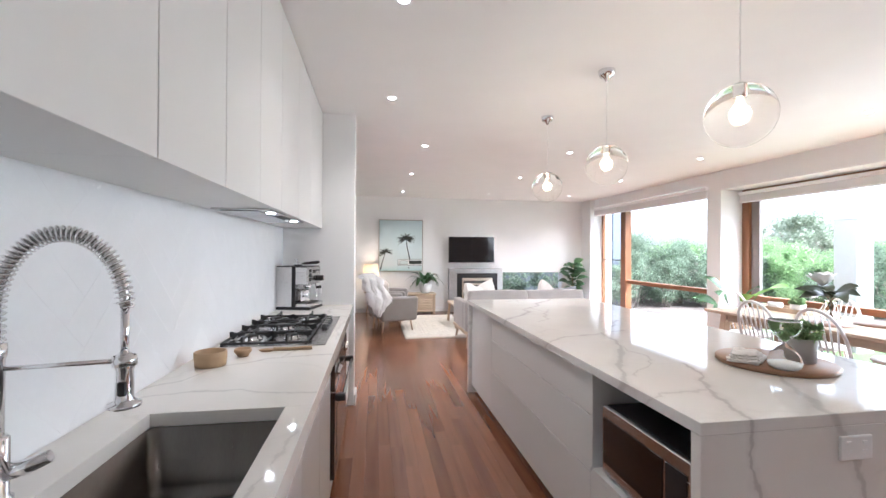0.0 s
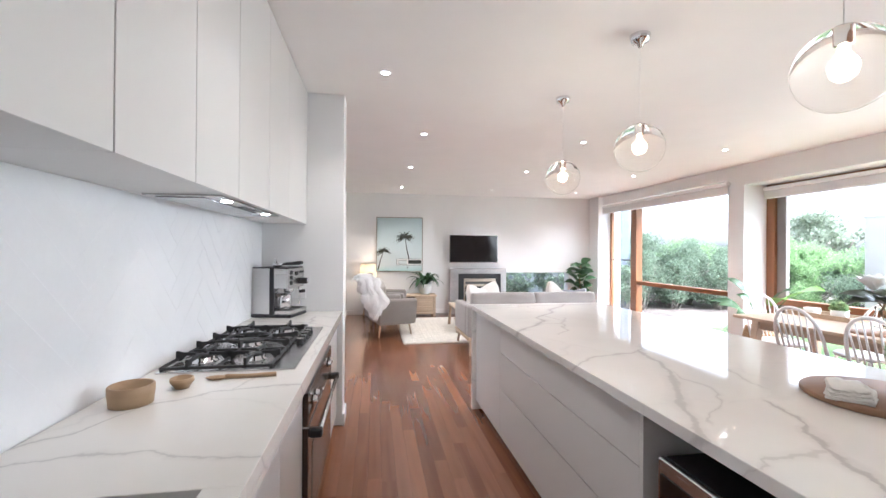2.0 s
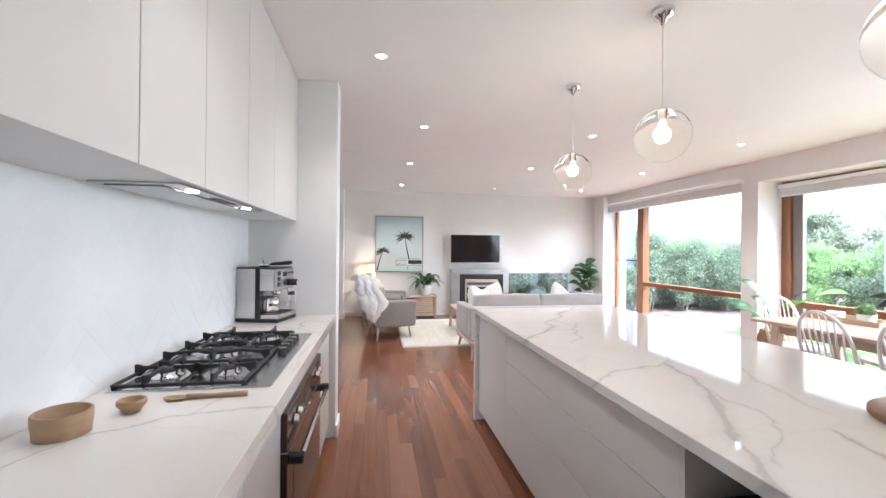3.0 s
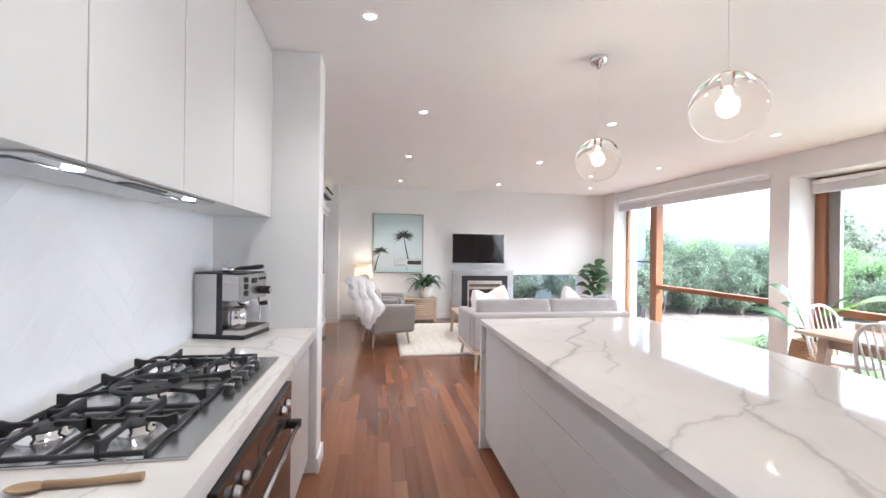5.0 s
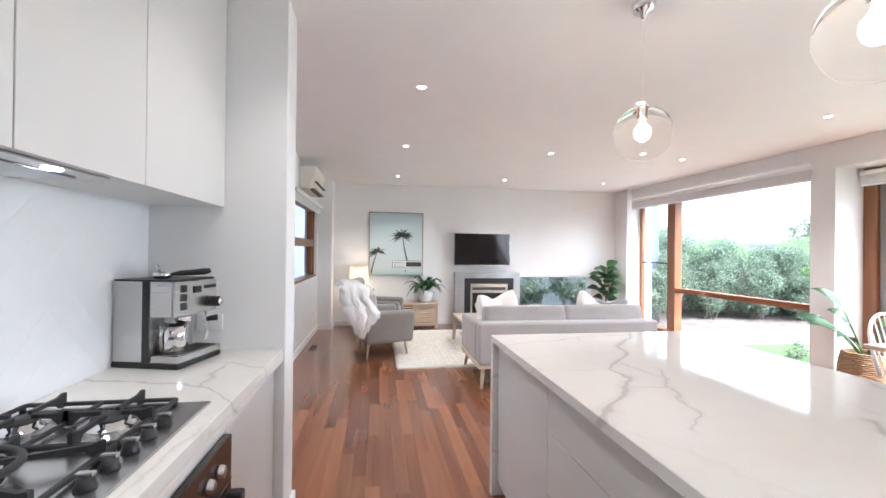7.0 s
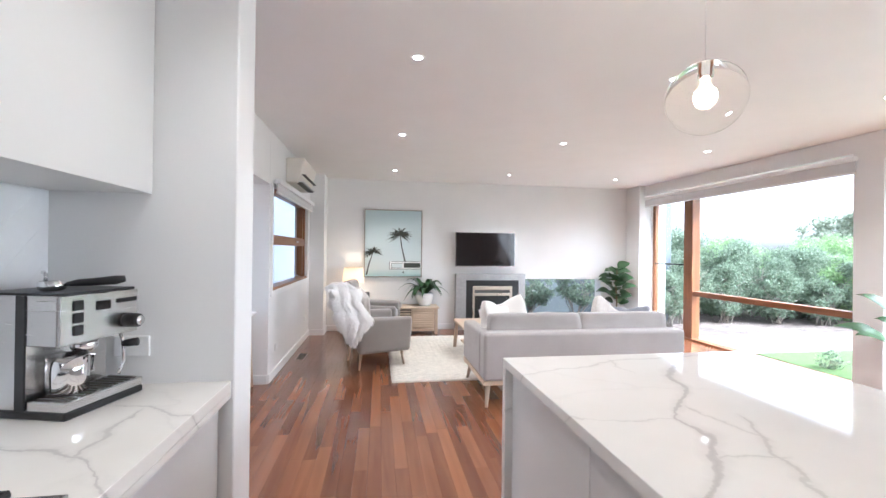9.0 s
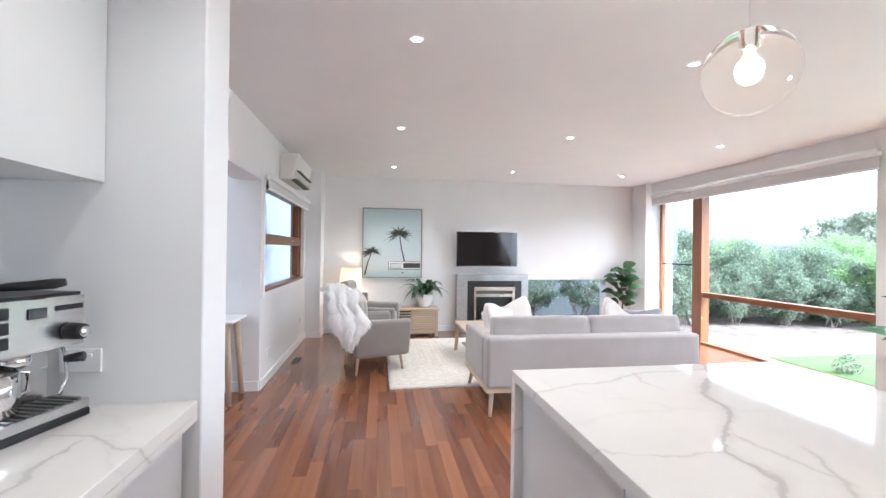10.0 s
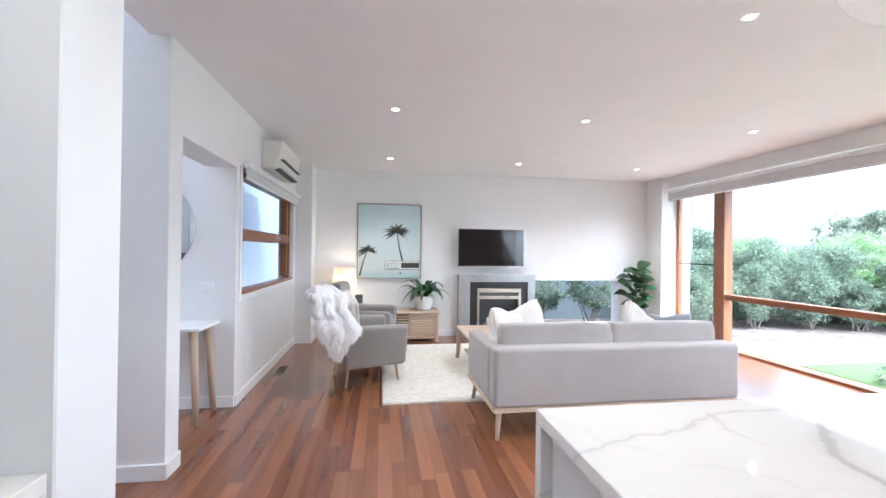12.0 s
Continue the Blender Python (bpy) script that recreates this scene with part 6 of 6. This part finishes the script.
def windsor():
    """A bow-back spindle chair that faces +x."""
    t = thing("dining_chair", (0, 0, 0), "white painted spindle-back dining chair", "chair", "chairs round the dining table")
    seat = lathe([(0, 0.425), (0.19, 0.425), (0.215, 0.437), (0.215, 0.450), (0.205, 0.457), (0.12, 0.450), (0, 0.447)], 36)
    bmesh.ops.transform(seat, matrix=Matrix.Diagonal((1.0, 1.02, 1, 1)), verts=seat.verts)
    part("seat", seat, WPAINT, t)
    bow = []
    for k in range(25):
        a = math.pi * k / 24
        h = 0.45 + 0.46 * math.sin(a) ** 0.62
        bow.append((-0.155 - 0.13 * (h - 0.45) / 0.46, 0.205 * math.cos(a) * (1 + 0.10 * math.sin(a)), h))
    part("bow", tube(bow, 0.014, 8), WPAINT, t)
    for i in range(7):
        y = -0.135 + 0.045 * i
        c = max(-1, min(1, y * 1.18 / 0.215))
        h = 0.45 + 0.46 * math.sin(math.acos(c)) ** 0.62 - 0.012
        part("spindle", tube([(-0.165, y, 0.45), (-0.17 - 0.06 * (h - .45) / .46, y * 1.06, (0.45 + h) / 2), (-0.155 - 0.13 * (h - 0.45) / 0.46, y * 1.18, h)], 0.0065, 6, taper=[0.8, 1.25, 0.8]), WPAINT, t)
    for x in (-0.13, 0.14):
        for y in (-0.13, 0.13):
            part("leg", tube([(x, y, 0.43), (x * 1.25, y * 1.25, 0.22), (x * 1.5, y * 1.45, 0.0)], 0.015, 8, taper=[0.9, 1.15, 0.75]), WPAINT, t)
    for y in (-0.16, 0.16):
        part("stretcher", tube([(-0.17, y, 0.2), (0.18, y, 0.2)], 0.009, 6), WPAINT, t)
    part("stretcher", tube([(0, -0.16, 0.2), (0, 0.16, 0.2)], 0.009, 6), WPAINT, t)
    return t


ch = windsor()
ch.matrix_world = pose(4.80, 6.34, 0, 0, 0, 0)
for x, y, a in ((4.80, 5.77, 0), (5.40, 6.42, 180), (5.40, 5.72, 180), (5.22, 7.04, -92)):
    copy_thing(ch, pose(x, y, 0, 0, 0, a))

tray = thing("tray", (5.33, 6.70, 0.75), "pale timber tray on the dining table", "tray")
part("base", B(-0.13, 0.13, -0.30, 0.30, 0.0, 0.010), OAK, tray)
for a in ((-0.13, -0.12, -0.30, 0.30), (0.12, 0.13, -0.30, 0.30), (-0.12, 0.12, -0.30, -0.29), (-0.12, 0.12, 0.29, 0.30)):
    part("side", B(*a, 0.010, 0.045, 0.002), OAK, tray)
for y, h, leaf in ((6.83, 0.07, False), (6.58, 0.08, True)):
    p = thing("small_pot", (5.33, y, 0.76), "small white pot with green succulent" if leaf else "small white ceramic bowl on the tray", "pot", "pots on the tray")
    part("pot", lathe([(0, 0), (0.05, 0), (0.065, 0.02), (0.068, h), (0.063, h), (0.06, h - 0.012), (0, h - 0.014)], 28), CERAM, p)
    if leaf:
        part("leaves", foliage(17, (0, 0, h + 0.02), (0.06, 0.06, 0.025), 260, 0.04), LEAF2, p)
mat_ = solid("place_mat", lathe([(0, 0), (0.19, 0), (0.19, 0.006), (0, 0.007)], 40, (4.88, 5.95, 0.751)), BOARD, "round brown woven place mat on the dining table", "place mat", "place mats")
solid("place_mat", lathe([(0, 0), (0.19, 0), (0.19, 0.006), (0, 0.007)], 40, (5.28, 5.80, 0.751)), BOARD, "round brown woven place mat on the dining table", "place mat", "place mats")

vs = thing("flower_vase", (5.12, 6.10, 0.75), "clear glass vase with a white magnolia and dark leaves", "vase")
part("vase", lathe([(0, 0.002), (0.06, 0.0), (0.075, 0.03), (0.07, 0.09), (0.045, 0.15), (0.05, 0.19), (0.047, 0.19), (0.042, 0.15), (0.066, 0.09), (0.07, 0.03), (0, 0.008)], 32), GLASSW, vs, "clear glass vase").visible_shadow = False
rnd = random.Random(41)
for k in range(5):
    a = k * 1.3
    part("stem", tube([(0.02 * math.cos(a), 0.02 * math.sin(a), 0.02), (-0.02 * math.cos(a), -0.02 * math.sin(a), 0.15), (0.05 * math.cos(a), 0.05 * math.sin(a), 0.25)], 0.004, 6), STEM, vs)
for k in range(13):
    a = k * 2.399
    bm = bmesh.new()
    L = rnd.uniform(0.15, 0.24)
    blade(bm, (0.04 * math.cos(a), 0.04 * math.sin(a), 0.22 + 0.012 * (k % 4)), ((0.04 + L) * math.cos(a), (0.04 + L) * math.sin(a), 0.22 + rnd.uniform(-0.04, 0.13)), rnd.uniform(0.095, 0.125), 0.03, up=(-0.35, -0.35, 0.87))
    part("leaf", bm, surface("magnolia_leaf", (0.035, 0.045, 0.022), 0.3, vary=0.4, scale=6), vs) if k == 0 else part("leaf", bm, bpy.data.materials["magnolia_leaf"], vs)
for k in range(10):
    a = k * 2.399
    bm = bmesh.new()
    tilt = 0.06 + 0.09 * k / 10
    blade(bm, (-0.05, 0.03, 0.32), (-0.05 + tilt * math.cos(a), 0.03 + tilt * math.sin(a), 0.49 - 0.45 * tilt), 0.13, 0.0, up=(math.cos(a), math.sin(a), 0.2), n=6, fold=0.5)
    part("petal", bm, CERAM, vs, "white magnolia petal")

# philodendron in a basket between the windows
ph = thing("potted_philodendron", (5.97, 7.98, 0), "large-leaved philodendron in a woven basket", "plant")
WICK = surface("woven_seagrass", (0.36, 0.23, 0.13), 0.85, vary=0.35, scale=40, stretch=(1, 1, 2.2), fine=120, bump=0.5)
bm = bmesh.new()
nr = 22
for i in range(nr):
    u = i / (nr - 1)
    r = 0.155 + 0.045 * math.sin(math.pi * (0.15 + 0.75 * u))
    ring = [(r * math.cos(2 * math.pi * k / 48) * (1 + 0.012 * (-1) ** (k // 2 + i)), r * math.sin(2 * math.pi * k / 48) * (1 + 0.012 * (-1) ** (k // 2 + i)), 0.012 + 0.40 * u) for k in range(48)]
    join(bm, tube(ring, 0.011, 5, True))
tagged(part("basket", bm, WICK, ph, "woven seagrass basket"), kind="stuff")
part("soil", lathe([(0, 0.0), (0.15, 0.0), (0.165, 0.36), (0, 0.37)], 24), STEM, ph)
# Last value 1: lime leaf, its colour also brightened for the light on it.
LV = [((-0.34, 0.46, 0.70), 0.15, 0), ((-0.24, 0.34, 1.02), 0.12, 0), ((-0.52, 0.14, 0.68), 0.16, 0), ((-0.10, -0.86, 0.96), 0.23, 1), ((-0.30, -0.58, 0.84), 0.19, 1),
      ((-0.05, -0.42, 0.92), 0.14, 0), ((-0.50, -0.12, 0.60), 0.14, 0), ((-0.12, 0.28, 0.80), 0.13, 0)]
for (tx, ty, tz), w, br in LV:
    tip = Vector((tx, ty, tz))
    mid = Vector((tx * 0.42, ty * 0.42, 0.36 + (tz - 0.36) * 0.75))
    part("petiole", tube([(0.02 * tx, 0.02 * ty, 0.36), mid * 0.6 + Vector((0, 0, 0.17)), mid], 0.007, 6, taper=[1.3, 1, 0.7]), LEAFF, ph)
    bm = bmesh.new()
    blade(bm, mid, tip, w, 0.05, up=(-0.30, -0.40, 0.87), n=10, fold=0.28)
    part("leaf", bm, LEAFB if br else LEAFD, ph)

# ---- floor boards ----
rnd = random.Random(77)
BW = 0.085
near, far = [], []
x = 0.02
while x < 6.40:
    y = -0.2 + rnd.uniform(-1.6, 0)
    while y < 12.28:
        L = rnd.uniform(0.6, 1.9)
        y0, y1 = max(y, -0.3), min(y + L, 12.29)
        if y1 - y0 > 0.02:
            (near if 0.74 < x < 3.6 and y1 > 4.2 and y0 < 12.3 else far).append((x, x + BW, y0, y1))
        y += L
    x += BW
hx = 0.02 - BW
while hx > -2.4:
    y = 4.2 + rnd.uniform(-1.6, 0)
    while y < 9.49:
        L = rnd.uniform(0.6, 1.9)
        y0, y1 = max(y, 4.2), min(y + L, 9.49)
        if y1 - y0 > 0.02:
            far.append((hx, hx + BW, y0, y1))
        y += L
    hx -= BW
far += near[300:]


def board(x0, x1, y0, y1):
    g, c, t = 0.0001, 0.0005, 0.013
    V, F = [], []
    for z, i in ((-t, 0), (-c, 0), (0, c)):
        V += [(x0 + g + i, y0 + g + i, z), (x1 - g - i, y0 + g + i, z), (x1 - g - i, y1 - g - i, z), (x0 + g + i, y1 - g - i, z)]
    for a in (0, 4):
        for k in range(4):
            j = (k + 1) % 4
            F.append((a + k, a + j, a + 4 + j, a + 4 + k))
    F.append((8, 9, 10, 11))
    return V, F


for bd in near[:300]:
    me = bpy.data.meshes.new("floorboard")
    me.from_pydata(*board(*bd)[:1], [], board(*bd)[1])
    me.materials.append(FLOOR_A)
    o = new("floorboard", me)
    o.parent = floor
V, F = [], []
for bd in far:
    v, f = board(*bd)
    n = len(V)
    V += v
    F += [tuple(i + n for i in q) for q in f]
me = bpy.data.meshes.new("far_floorboards")
me.from_pydata(V, [], F)
me.materials.append(FLOOR_B)
o = new("far_floorboards", me)
o.parent = floor
tagged(o, kind="stuff")

herring(splash, 0.134, 3.2, 6.658, 0.901, 1.576)
